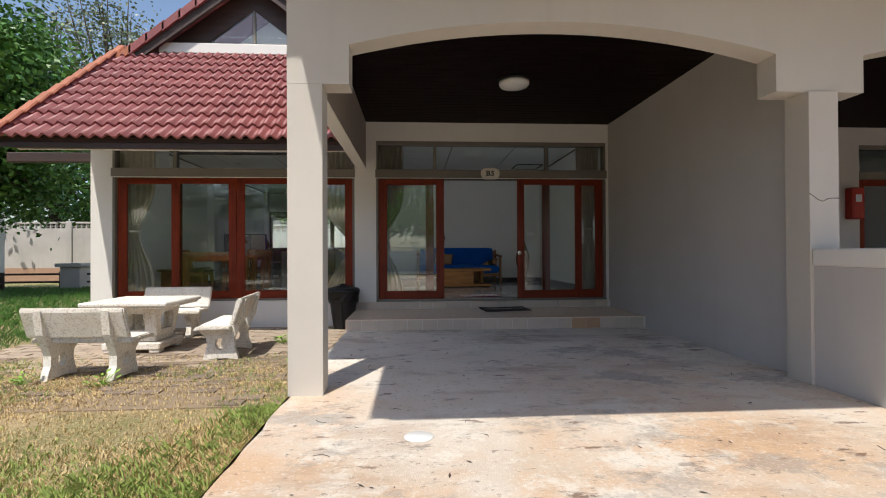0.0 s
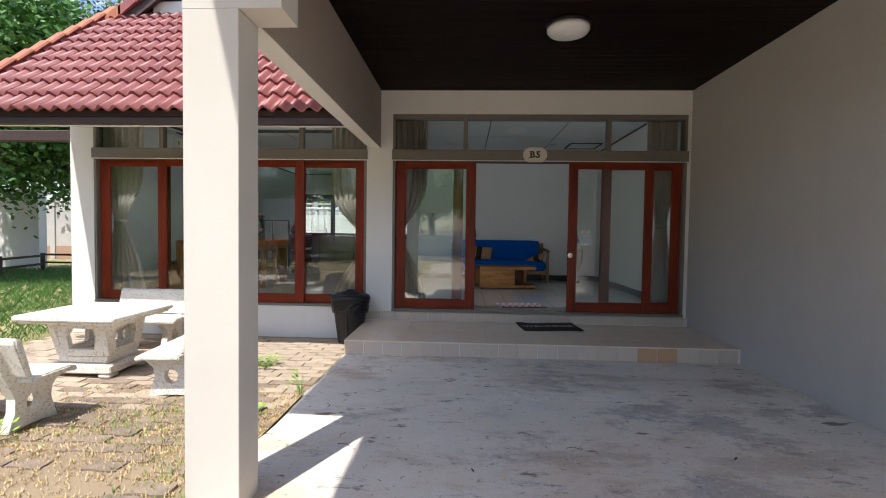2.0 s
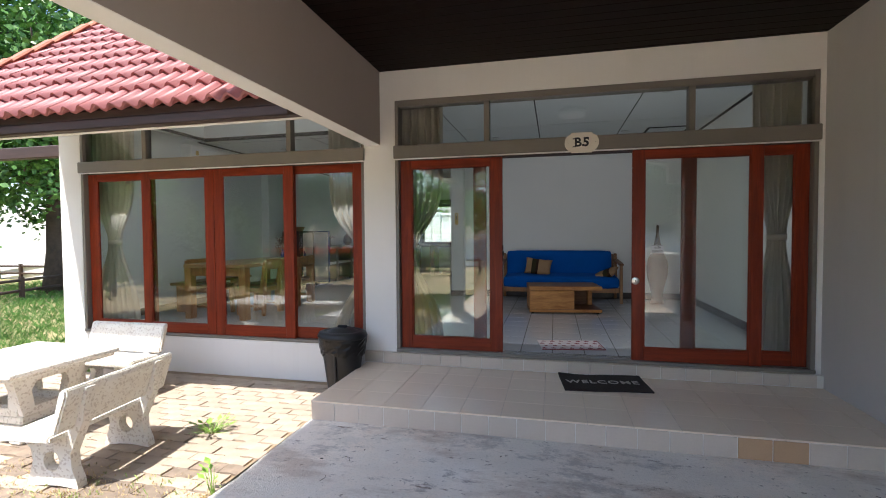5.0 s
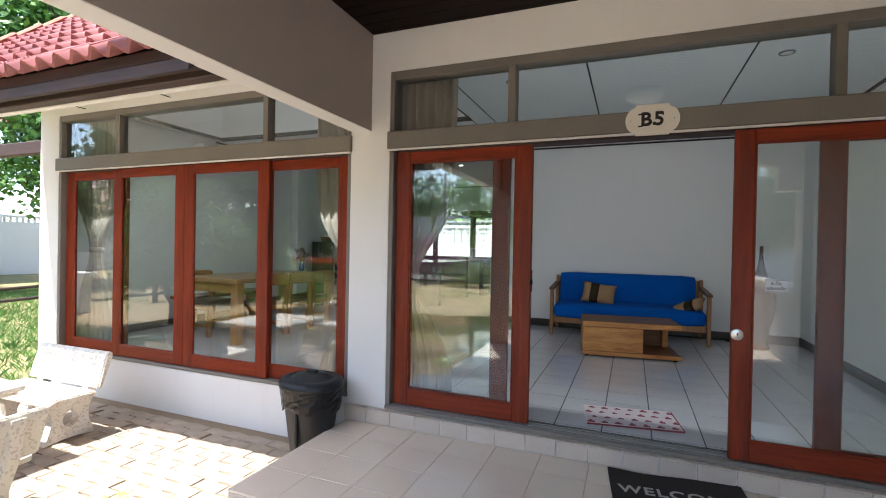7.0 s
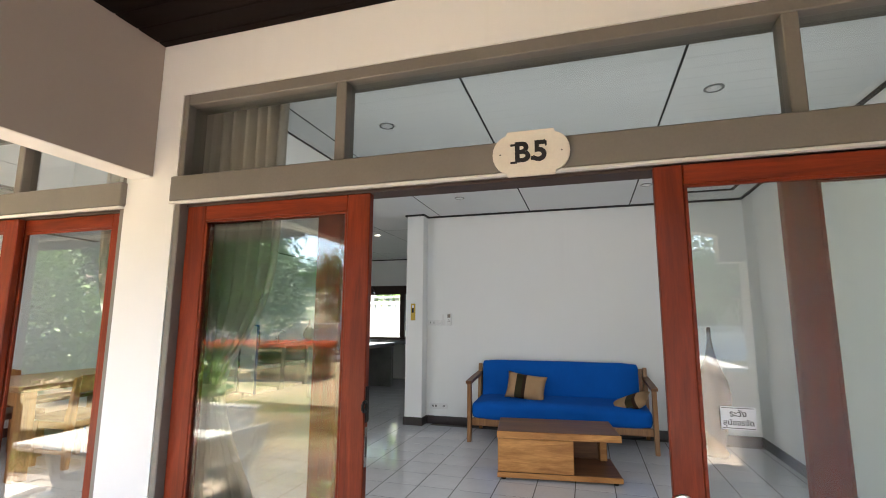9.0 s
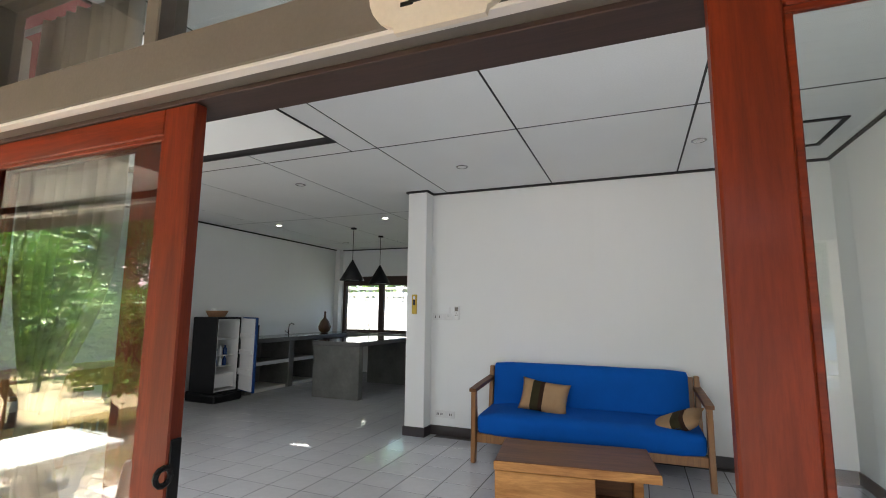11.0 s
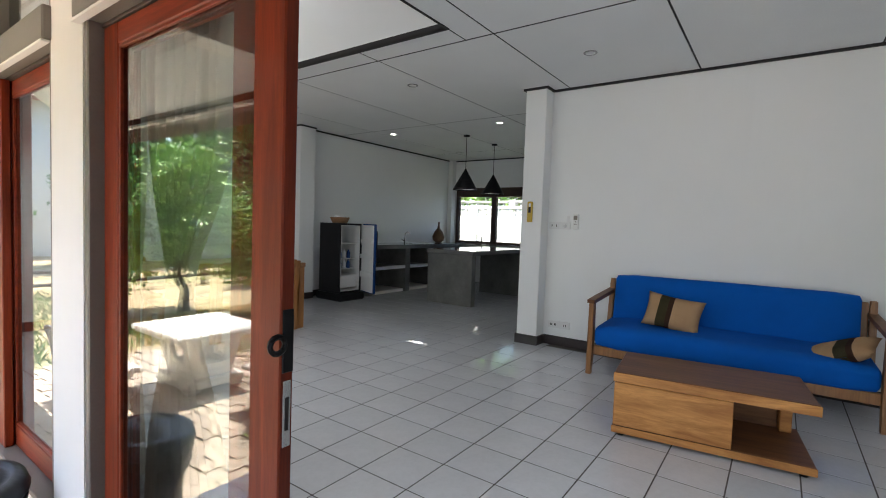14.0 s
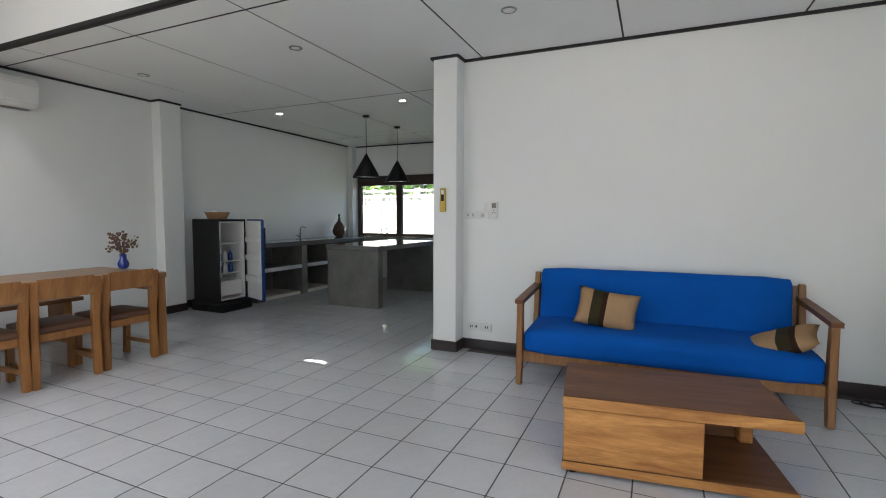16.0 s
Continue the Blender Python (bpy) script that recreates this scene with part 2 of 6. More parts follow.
M_TABTOP = timber("brown_table_top", (0.22, 0.092, 0.034), (0.10, 0.040, 0.016), "x", 0.42, 7, spec=0.3)
M_TABSIDE = timber("honey_wood", (0.62, 0.30, 0.09), (0.26, 0.095, 0.024), "x", 0.45, 5, spec=0.3)
M_DINWOOD = timber("honey_dining_wood", (0.44, 0.20, 0.06), (0.24, 0.095, 0.028), "z", 0.4, 8)
M_DINTOP = timber("honey_dining_top", (0.36, 0.19, 0.085), (0.26, 0.125, 0.05), "y", 0.3, 8)
M_SEATPAD = plain("brown_leather_seat", (0.13, 0.06, 0.035), rough=0.45)
M_CONC = plain("polished_dark_concrete", (0.20, 0.20, 0.185), (0.11, 0.11, 0.10), 3.5, 0.28, 0.05, 30)
M_CONC_TOP = plain("glossy_concrete_top", (0.17, 0.17, 0.16), (0.12, 0.12, 0.115), 2.2, 0.1, 0.0, 30)
M_BLACK = plain("black_plastic", (0.008, 0.008, 0.009), (0.013, 0.013, 0.014), 4, 0.4, spec=0.2)
M_BIN = plain("charcoal_bin_plastic", (0.012, 0.0135, 0.016), (0.017, 0.019, 0.022), 4, 0.4, spec=0.35)
M_BAG = plain("black_bin_bag", (0.007, 0.007, 0.008), rough=0.28, spec=0.35, bump=0.6, fine=30)
M_WHITE = plain("white_plastic", (0.75, 0.75, 0.74), (0.72, 0.72, 0.71), 3, 0.35, 0.0)
M_BLUEDOOR = plain("deep_blue_fridge_door", (0.01, 0.05, 0.22), (0.01, 0.045, 0.18), 3, 0.25, 0.0)
M_CURTAIN = plain("beige_curtain_cloth", (0.78, 0.70, 0.60), (0.69, 0.61, 0.52), 3, 0.9, 0.3, 220, spec=0.1)
M_CUSH = plain("tan_cushion_cloth", (0.42, 0.27, 0.15), (0.36, 0.22, 0.12), 8, 0.9, 0.3, 250, spec=0.1)
M_CUSH_D = plain("dark_olive_stripe_cloth", (0.05, 0.042, 0.02), (0.035, 0.03, 0.016), 8, 0.9, 0.3, 250, spec=0.1)
M_CUSH_B = plain("dark_brown_stripe_cloth", (0.04, 0.02, 0.014), rough=0.9, bump=0.3, fine=250, spec=0.1)
M_METAL = plain("brushed_steel", (0.55, 0.55, 0.54), (0.5, 0.5, 0.49), 10, 0.25, 0.0, metal=1.0)
M_LOCK = plain("worn_nickel", (0.78, 0.76, 0.70), (0.7, 0.67, 0.6), 20, 0.28, 0.0, metal=1.0)
M_BRASS = plain("worn_brass", (0.6, 0.5, 0.3), (0.5, 0.4, 0.22), 10, 0.3, 0.0, metal=1.0)
M_SIGN = plain("cream_sign_paint", (0.80, 0.73, 0.62), (0.76, 0.69, 0.58), 5, 0.6)
M_INK = plain("black_letter_paint", (0.012, 0.01, 0.01), rough=0.5)
M_YELLOW = plain("yellow_plastic", (0.55, 0.36, 0.02), rough=0.4)
M_MAT = plain("dark_brown_rubber_mat", (0.030, 0.020, 0.015), (0.022, 0.015, 0.012), 6, 0.9, 0.6, 160)
M_MATTEXT = plain("grey_mat_lettering", (0.55, 0.51, 0.46), rough=0.9)
M_RUG = plain("pale_pink_mat", (0.70, 0.62, 0.61), (0.62, 0.54, 0.54), 12, 0.9, 0.3, 150)
M_RUGRED = plain("maroon_mat_print", (0.25, 0.05, 0.06), rough=0.9)
M_WICKER = plain("wicker", (0.36, 0.2, 0.1), (0.26, 0.14, 0.07), 20, 0.8, 0.6, 60)
M_GOURD = timber("carved_brown_wood", (0.13, 0.062, 0.028), (0.07, 0.033, 0.015), "z", 0.4, 12)
M_BWALL = plaster("weathered_boundary_wall", (0.52, 0.49, 0.46), (0.22, 0.20, 0.18))
M_BWALLRED = plaster("wall_foot_stain", (0.42, 0.27, 0.19), (0.3, 0.2, 0.15))
M_WHITEWALL = plaster("white_garden_wall", (0.82, 0.81, 0.78), (0.72, 0.7, 0.66))
M_RAIL = plain("brown_fence_paint", (0.07, 0.04, 0.03), (0.05, 0.03, 0.022), 6, 0.7)
M_BARK = plain("grey_brown_bark", (0.11, 0.08, 0.06), (0.06, 0.045, 0.035), 6, 0.95, 0.8, 25)
M_LEAF = leaf_mat("broad_green_leaf", (0.075, 0.17, 0.03), (0.04, 0.105, 0.02))
M_LEAF2 = leaf_mat("bright_shrub_leaf", (0.21, 0.34, 0.06), (0.11, 0.22, 0.035))
M_LEAF3 = leaf_mat("grey_green_needles", (0.17, 0.20, 0.13), (0.12, 0.15, 0.09))
M_GRASS = leaf_mat("green_grass", (0.23, 0.29, 0.075), (0.15, 0.21, 0.045))
M_DRY = leaf_mat("dry_grass", (0.47, 0.355, 0.175), (0.39, 0.285, 0.135))
M_PANE = plain("dark_window_pane", (0.03, 0.035, 0.04), rough=0.08, bump=0)
M_ORANGE = plain("orange_blossom", (0.88, 0.20, 0.03), rough=0.6)
M_PINK = plain("magenta_blossom", (0.50, 0.07, 0.32), rough=0.6)
M_REDBOX = plain("red_metal_box", (0.45, 0.03, 0.02), rough=0.35)
M_ASPHALT = plain("grey_road", (0.16, 0.155, 0.15), (0.12, 0.115, 0.11), 1.0, 0.9, 0.5, 40)
M_FLOWER = plain("dried_flower", (0.17, 0.105, 0.06), (0.13, 0.065, 0.055), 20, 0.9)
M_VASE = plain("cobalt_glass_vase", (0.02, 0.04, 0.25), rough=0.1)
M_STICKER = plain("white_sticker", (0.8, 0.82, 0.84), rough=0.4)


def lamp_mat(name, c, strength):
    n = Nodes(name)
    n.b.inputs["Emission Color"].default_value = rgb(c)
    n.b.inputs["Emission Strength"].default_value = strength
    return n.done((0.8, 0.78, 0.75), 0.4)


M_BULB = lamp_mat("downlight_bulb", (1.0, 0.93, 0.8), 2.0)


# ---- mesh helpers ----
def mesh_ob(name, bm, mat, parent=None, smooth=False):
    me = bpy.data.meshes.new(name)
    bmesh.ops.recalc_face_normals(bm, faces=bm.faces)
    bm.to_mesh(me)
    bm.free()
    for m in mat if isinstance(mat, (list, tuple)) else [mat]:
        me.materials.append(m)
    if smooth:
        for p in me.polygons:
            p.use_smooth = True
    ob = new(name, me)
    if parent:
        ob.parent = parent
    return ob


def add_box(bm, b, bevel=0.0):
    x0, x1, y0, y1, z0, z1 = b
    m = Matrix.LocRotScale(((x0 + x1) / 2, (y0 + y1) / 2, (z0 + z1) / 2), None, (x1 - x0, y1 - y0, z1 - z0))
    vs = bmesh.ops.create_cube(bm, size=1.0, matrix=m)["verts"]
    if bevel:
        es = list({e for v in vs for e in v.link_edges})
        bmesh.ops.bevel(bm, geom=es, offset=bevel, segments=1, affect="EDGES", clamp_overlap=True)


def boxes(name, mat, items, parent=None, bevel=0.004):
    bm = bmesh.new()
    for b in items:
        add_box(bm, b, bevel)
    return mesh_ob(name, bm, mat, parent)


def add_prism(bm, pts, a, b, axis="y"):
    """A closed outline drawn out between a and b along an axis; pts in the two other axes."""
    def p3(u, v, w):
        return {"y": (u, w, v), "x": (w, u, v), "z": (u, v, w)}[axis]
    lo = [bm.verts.new(p3(u, v, a)) for u, v in pts]
    hi = [bm.verts.new(p3(u, v, b)) for u, v in pts]
    caps = [bm.faces.new(lo), bm.faces.new(hi[::-1])]
    for i in range(len(pts)):
        j = (i + 1) % len(pts)
        bm.faces.new((lo[j], lo[i], hi[i], hi[j]))
    if len(pts) > 4:
        bmesh.ops.triangulate(bm, faces=caps, ngon_method="EAR_CLIP")


def prism(name, mat, pts, a, b, axis="y", parent=None, bevel=0.0):
    bm = bmesh.new()
    add_prism(bm, pts, a, b, axis)
    if bevel:
        es = [e for e in bm.edges if len(e.link_faces) == 2 and e.calc_face_angle(0) > 0.6]
        bmesh.ops.bevel(bm, geom=es, offset=bevel, segments=2, affect="EDGES", clamp_overlap=True)
    return mesh_ob(name, bm, mat, parent)


def add_lathe(bm, prof, seg=24, centre=(0, 0), sx=1.0, sy=1.0):
    rings = []
    for r, z in prof:
        rings.append([bm.verts.new((centre[0] + sx * r * math.cos(2 * math.pi * i / seg), centre[1] + sy * r * math.sin(2 * math.pi * i / seg), z)) for i in range(seg)])
    for a, b in zip(rings, rings[1:]):
        for i in range(seg):
            j = (i + 1) % seg
            bm.faces.new((a[i], a[j], b[j], b[i]))
    bm.faces.new(rings[0][::-1])
    bm.faces.new(rings[-1])


def lathe(name, mat, prof, parent=None, seg=24, centre=(0, 0), sx=1.0, sy=1.0):
    bm = bmesh.new()
    add_lathe(bm, prof, seg, centre, sx, sy)
    return mesh_ob(name, bm, mat, parent, True)


def add_tube(bm, pts, radii, seg=8):
    rings = []
    pts = [Vector(p) for p in pts]
    for i, p in enumerate(pts):
        d = (pts[min(i + 1, len(pts) - 1)] - pts[max(i - 1, 0)]).normalized()
        u = d.orthogonal().normalized()
        w = d.cross(u)
        r = radii[i] if isinstance(radii, (list, tuple)) else radii
        rings.append([bm.verts.new(p + r * (math.cos(2 * math.pi * k / seg) * u + math.sin(2 * math.pi * k / seg) * w)) for k in range(seg)])
    for a, b in zip(rings, rings[1:]):
        off = min(range(seg), key=lambda s: sum((a[k].co - b[(k + s) % seg].co).length for k in range(seg)))
        for k in range(seg):
            bm.faces.new((a[k], a[(k + 1) % seg], b[(k + 1 + off) % seg], b[(k + off) % seg]))
    bm.faces.new(rings[0][::-1])
    bm.faces.new(rings[-1])


def tube(name, mat, pts, radii, parent=None, seg=8):
    bm = bmesh.new()
    add_tube(bm, pts, radii, seg)
    return mesh_ob(name, bm, mat, parent, True)


def thing(name, m, label, category, group="", kind=""):
    e = new(name)
    e.empty_display_size = 0.1
    e.matrix_world = m
    return tagged(e, label, category, group, kind)


def structure(ob, label):
    return tagged(ob, label, kind="structure")


def letters(name, text, size, depth, mat, m, parent=None, spacing=1.0, bold=0.0):
    cu = bpy.data.curves.new(name, "FONT")
    cu.body, cu.size, cu.extrude, cu.align_x, cu.align_y = text, size, depth, "CENTER", "CENTER"
    cu.space_character, cu.offset = spacing, bold
    tmp = new(name, cu)
    me = bpy.data.meshes.new_from_object(tmp.evaluated_get(bpy.context.evaluated_depsgraph_get()))
    bpy.data.objects.remove(tmp)
    me.materials.clear()
    me.materials.append(mat)
    ob = new(name, me)
    if parent:
        ob.parent = parent
    ob.matrix_local = m
    return ob


# ---- setting: levels ----
YARD, PORCH, ROOM, CEIL, PCEIL = -0.10, 0.15, 0.295, 3.045, 3.095
FACE = 7.60
LEFT, RIGHT, END = -4.97, 3.12, 16.10
BACK = 11.85

# ---- ground and carport floor ----
bm = bmesh.new()
grid = {}
xs = [-400, -120, -60, -40] + [-30 + i * 1.0 for i in range(61)] + [40, 60, 120, 400]
ys = [-400, -120, -60, -40] + [-30 + i * 1.0 for i in range(61)] + [40, 60, 120, 400]
for i, gx in enumerate(xs):
    for j, gy in enumerate(ys):
        near_house = -5.5 < gx < 8 and -2 < gy < 17
        h = 0.0 if near_house else 0.05 * noise.noise((gx * 0.25, gy * 0.25, 0))
        grid[i, j] = bm.verts.new((gx, gy, YARD - 0.02 + h))
for i in range(len(xs) - 1):
    for j in range(len(ys) - 1):
        bm.faces.new((grid[i, j], grid[i + 1, j], grid[i + 1, j + 1], grid[i, j + 1]))
structure(mesh_ob("ground", bm, M_LAWN), "dry patchy lawn with bare brown soil")

# edge of the driveway slightly broken
bm = bmesh.new()
left = []
rnd = random.Random(4)
yv = -6.0
while yv < 6.40:
    left.append((-0.95 + rnd.uniform(-0.012, 0.012), yv))
    yv += 0.14
left.append((-0.95, 6.42))
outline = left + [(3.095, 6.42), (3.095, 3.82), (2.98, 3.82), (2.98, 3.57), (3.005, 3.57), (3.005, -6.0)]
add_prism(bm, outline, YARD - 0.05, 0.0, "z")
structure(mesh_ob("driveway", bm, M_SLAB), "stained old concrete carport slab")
bm = bmesh.new()
for (xa, ya), (xb, yb) in zip(left, left[1:]):
    ra, rb_ = rnd.uniform(0.03, 0.06), rnd.uniform(0.03, 0.06)
    add_prism(bm, [(xa + 0.01, ya), (xa - ra, ya), (xb - rb_, yb), (xb + 0.01, yb)], YARD - 0.05, -0.018, "z")
    bm.verts.ensure_lookup_table()
    for v in bm.verts[-4:]:
        if v.co.x < -0.975:
            v.co.z = YARD + 0.01
structure(mesh_ob("driveway_rim", bm, M_SLAB), "crumbling sloped cement rim of the slab")
structure(boxes("floor_neighbour", M_SLAB, [(3.27, 10.6, -6, 7.6, YARD - 0.05, -0.004)]), "concrete floor of the next carport")
lathe("paint_spot", M_WHITE, [(0.10, 0.0), (0.095, 0.004)], seg=18, sx=0.85, sy=0.8, centre=(-0.03, 2.79))
tagged(bpy.data.objects["paint_spot"], "white round paint spill on the concrete driveway", "stain")

# ---- carport: columns, arch wall, beam, ceiling, side wall ----
structure(boxes("column_left", M_ARCH, [(-0.965, -0.712, 3.60, 3.80, YARD - 0.05, 2.262)], bevel=0.003), "cream painted square carport column")
structure(boxes("column_right", M_ARCH, [(2.985, 3.225, 3.575, 3.815, YARD - 0.05, 2.262)], bevel=0.003), "cream painted square column with a crack")


def arch_pts(x0, x1, zs, rise, n=20):
    return [(x0 + (x1 - x0) * i / n, zs + rise * (1 - (2 * i / n - 1) ** 2)) for i in range(n + 1)]


pts = [(-0.965, 2.262), (-0.52, 2.262)] + arch_pts(-0.52, 2.745, 2.553, 0.205) + [(2.745, 2.262), (3.46, 2.262)] + arch_pts(3.46, 6.725, 2.553, 0.205) + [(6.725, 2.262), (10.5, 2.262), (10.5, 3.6), (-0.965, 3.6)]
bm = bmesh.new()
for (xa, za), (xb, zb) in zip(pts[:-2], pts[1:-2]):
    if xb - xa < 1e-6:
        continue
    add_prism(bm, [(xa, za), (xb, zb), (xb, 3.6), (xa, 3.6)], 3.60, 3.80, "y")
bmesh.ops.remove_doubles(bm, verts=bm.verts[:], dist=0.0005)
structure(mesh_ob("wall_arch", bm, M_ARCH), "cream painted wall with a flat arch and stepped corbels")
structure(boxes("beam_left", [M_BEAM, M_OUT], [(-0.95, -0.80, 3.80, FACE, 2.36, 3.3)]), "painted carport side beam, taupe inside, paler below and outside")
# Underside and outer face take the paler M_OUT, all other faces the taupe.
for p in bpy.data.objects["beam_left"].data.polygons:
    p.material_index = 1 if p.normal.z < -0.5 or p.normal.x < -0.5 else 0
# Unseen canopy added to shade the arch; front edge follows the slab's shadow line.
structure(boxes("roof_canopy", M_FASCIA, [(-0.985, 10.6, 1.34, 3.595, 3.605, 3.70)]), "unseen dark timber canopy shading the arch")
# Unseen roof, height chosen freely, placed to cast the shadow edges on the slab.
structure(boxes("roof_carport_upper", M_FASCIA, [(-1.91, -1.30, 2.62, 5.2, 4.5, 4.6), (-1.30, 10.6, 0.95, 7.7, 4.502, 4.6)]), "unseen upper roof casting the carport's slab shadow")
structure(boxes("roof_carport", M_FASCIA, [(-0.95, 10.6, 3.60, 7.76, 3.32, 3.62)]), "roof over the carport")
bm = bmesh.new()
yy = 3.80
while yy < FACE - 0.01:
    add_box(bm, (-0.80, RIGHT - 0.015, yy + 0.003, min(yy + 0.125, FACE) - 0.003, PCEIL, PCEIL + 0.02), 0.003)
    yy += 0.125
add_box(bm, (-0.80, RIGHT - 0.015, 3.80, FACE, PCEIL + 0.016, PCEIL + 0.05))
structure(mesh_ob("ceiling_carport", bm, M_DARKWOOD), "dark stained wooden plank ceiling")
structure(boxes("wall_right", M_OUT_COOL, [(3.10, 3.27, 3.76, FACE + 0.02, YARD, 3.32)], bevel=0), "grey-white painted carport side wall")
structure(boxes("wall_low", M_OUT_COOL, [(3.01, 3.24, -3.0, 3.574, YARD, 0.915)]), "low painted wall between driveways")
structure(boxes("wall_low_cap", M_OUT, [(2.995, 3.265, -3.0, 3.572, 0.915, 1.045)], bevel=0.01), "painted cap of the low wall")
# crack in the column
tube("column_crack", M_GREY, [(2.984, 3.576, 1.47), (3.01, 3.575, 1.455), (3.05, 3.575, 1.425), (3.09, 3.575, 1.41), (3.13, 3.575, 1.43), (3.17, 3.575, 1.435), (3.226, 3.576, 1.435)], 0.004, seg=5)
structure(bpy.data.objects["column_crack"], "thin crack across the column paint")
# next carport
structure(boxes("ceiling_neighbour", M_DARKWOOD, [(3.27, 10.6, 3.76, FACE, PCEIL, PCEIL + 0.05)]), "dark wooden ceiling of the next carport")
structure(boxes("wall_neighbour", M_OUT_COOL, [(3.27, 7.42, FACE, FACE + 0.15, YARD, 3.3), (7.42, 10.6, FACE, FACE + 0.15, 2.8, 3.3), (7.42, 10.6, FACE, FACE + 0.15, YARD, 0.29), (10.45, 10.6, 3.76, FACE, YARD, 3.3)], bevel=0), "front wall of the next house")
structure(boxes("wall_neighbour_inside", M_IN, [(7.3, 10.6, 10.0, 10.1, 0, 3.2), (10.5, 10.6, 7.76, 10, 0, 3.2), (7.2, 7.3, 7.76, 10, 0, 3.2), (7.2, 10.6, 7.76, 10, 0.1, 0.2), (7.2, 10.6, 7.76, 10, 3.1, 3.2)], bevel=0), "plain room of the next house")
structure(boxes("step_neighbour", M_PORCH, [(6.5, 10.4, 6.4, FACE, 0, PORCH)]), "tiled step of the next house")
nd = structure(thing("door_neighbour", pose(3.67, 0, 0), "", ""), "dark red framed glazed doors of the next house")
boxes("frame", M_RED, [(3.75, 3.86, 7.62, 7.70, 0.29, 2.2), (4.75, 4.87, 7.62, 7.70, 0.29, 2.2), (5.9, 6.02, 7.62, 7.70, 0.29, 2.2), (6.82, 6.93, 7.62, 7.7, 0.29, 2.2), (3.75, 6.93, 7.615, 7.705, 2.12, 2.22), (3.75, 6.93, 7.615, 7.705, 0.285, 0.4)], nd)
boxes("transom", M_GREY, [(3.75, 6.93, 7.58, 7.72, 2.22, 2.35), (3.75, 6.93, 7.60, 7.72, 2.73, 2.8), (4.6, 4.66, 7.6, 7.72, 2.35, 2.73), (6.1, 6.16, 7.6, 7.72, 2.35, 2.73)], nd)
g = boxes("glass", M_GLASS, [(3.86, 6.82, 7.655, 7.661, 0.4, 2.12), (3.8, 6.9, 7.655, 7.661, 2.35, 2.73)], nd, 0)
g.visible_shadow = False
rb = thing("fire_box", pose(7.20, FACE, 1.55), "red metal fire hose box on the wall", "fire box")
boxes("case", M_REDBOX, [(-0.05, 0.17, -0.16, 0, 0, 0.52)], rb, 0.02)
boxes("label", M_STICKER, [(0.0, 0.1, -0.166, -0.159, 0.28, 0.40)], rb, 0)

# ---- house walls ----
structure(boxes("wall_front", M_OUT, [
    (-4.95, -4.635, FACE, FACE + 0.15, YARD - 0.1, 3.6),
    (-4.635, -0.98, FACE, FACE + 0.15, YARD - 0.1, 0.30),
    (-4.635, -0.98, FACE, FACE + 0.15, 2.80, 3.6),
    (-0.98, -0.645, FACE, FACE + 0.15, YARD - 0.1, 3.6),
    (-0.645, 3.06, FACE, FACE + 0.15, 2.80, 3.6),
    (3.06, 3.12, FACE, FACE + 0.15, YARD, 3.6),
    (-0.645, 3.06, FACE + 0.02, FACE + 0.15, YARD, 0.26)], bevel=0), "cream painted front wall round the glazed openings")
structure(boxes("wall_left", M_IN, [(-5.03, LEFT, FACE + 0.15, END + 0.15, YARD, 3.5)], bevel=0), "white painted side wall")
structure(boxes("wall_back", M_IN, [(-0.72, RIGHT, BACK, BACK + 0.12, 0.2, 3.3)], bevel=0), "white painted living room wall")
structure(boxes("wall_east", M_IN, [(RIGHT, RIGHT + 0.12, FACE + 0.15, BACK + 0.12, 0.2, 3.3)], bevel=0), "white painted living room side wall")
structure(boxes("wall_kitchen_side", M_IN, [(-0.84, -0.72, BACK + 0.12, END, 0.2, 3.3)], bevel=0), "white painted kitchen side wall")
KW0, KW1, KZ0, KZ1 = -4.84, -1.30, 1.17, 2.42
structure(boxes("wall_end", M_IN, [(-5.03, KW0, END, END + 0.15, 0.1, 3.3), (KW1, -0.70, END, END + 0.15, 0.1, 3.3), (KW0, KW1, END, END + 0.15, 0.1, KZ0), (KW0, KW1, END, END + 0.15, KZ1, 3.3)], bevel=0), "white painted kitchen end wall")
structure(boxes("pillar_middle", M_IN, [(-0.955, -0.718, 11.67, BACK + 0.118, ROOM, CEIL)], bevel=0.006), "white painted pillar at the wall's end")
structure(boxes("pillar_side", M_IN, [(LEFT, -4.805, 11.70, 11.99, ROOM, CEIL)], bevel=0.006), "white painted wall pillar")
structure(boxes("pillar_corner", M_IN, [(LEFT, -4.85, 15.95, END, ROOM, CEIL)], bevel=0.006), "white painted corner pillar")
bb = [(-0.718, RIGHT, BACK - 0.015, BACK, ROOM, 0.395), (-0.97, -0.703, 11.655, 11.67, ROOM, 0.395), (-0.718, -0.703, 11.67, BACK - 0.015, ROOM, 0.395), (-0.97, -0.955, 11.67, 15.4, ROOM, 0.395), (RIGHT - 0.015, RIGHT, 7.75, BACK - 0.015, ROOM, 0.395),
      (LEFT, LEFT + 0.015, 7.75, 11.685, ROOM, 0.395), (LEFT, -4.79, 11.685, 11.70, ROOM, 0.395), (-4.805, -4.79, 11.70, 11.99, ROOM, 0.395), (LEFT, LEFT + 0.015, 11.99, 12.7, ROOM, 0.395), (-2.2, -0.96, END - 0.015, END, ROOM, 0.395)]
structure(boxes("baseboard", M_BASE, bb, bevel=0.002), "dark brown tiled baseboard")

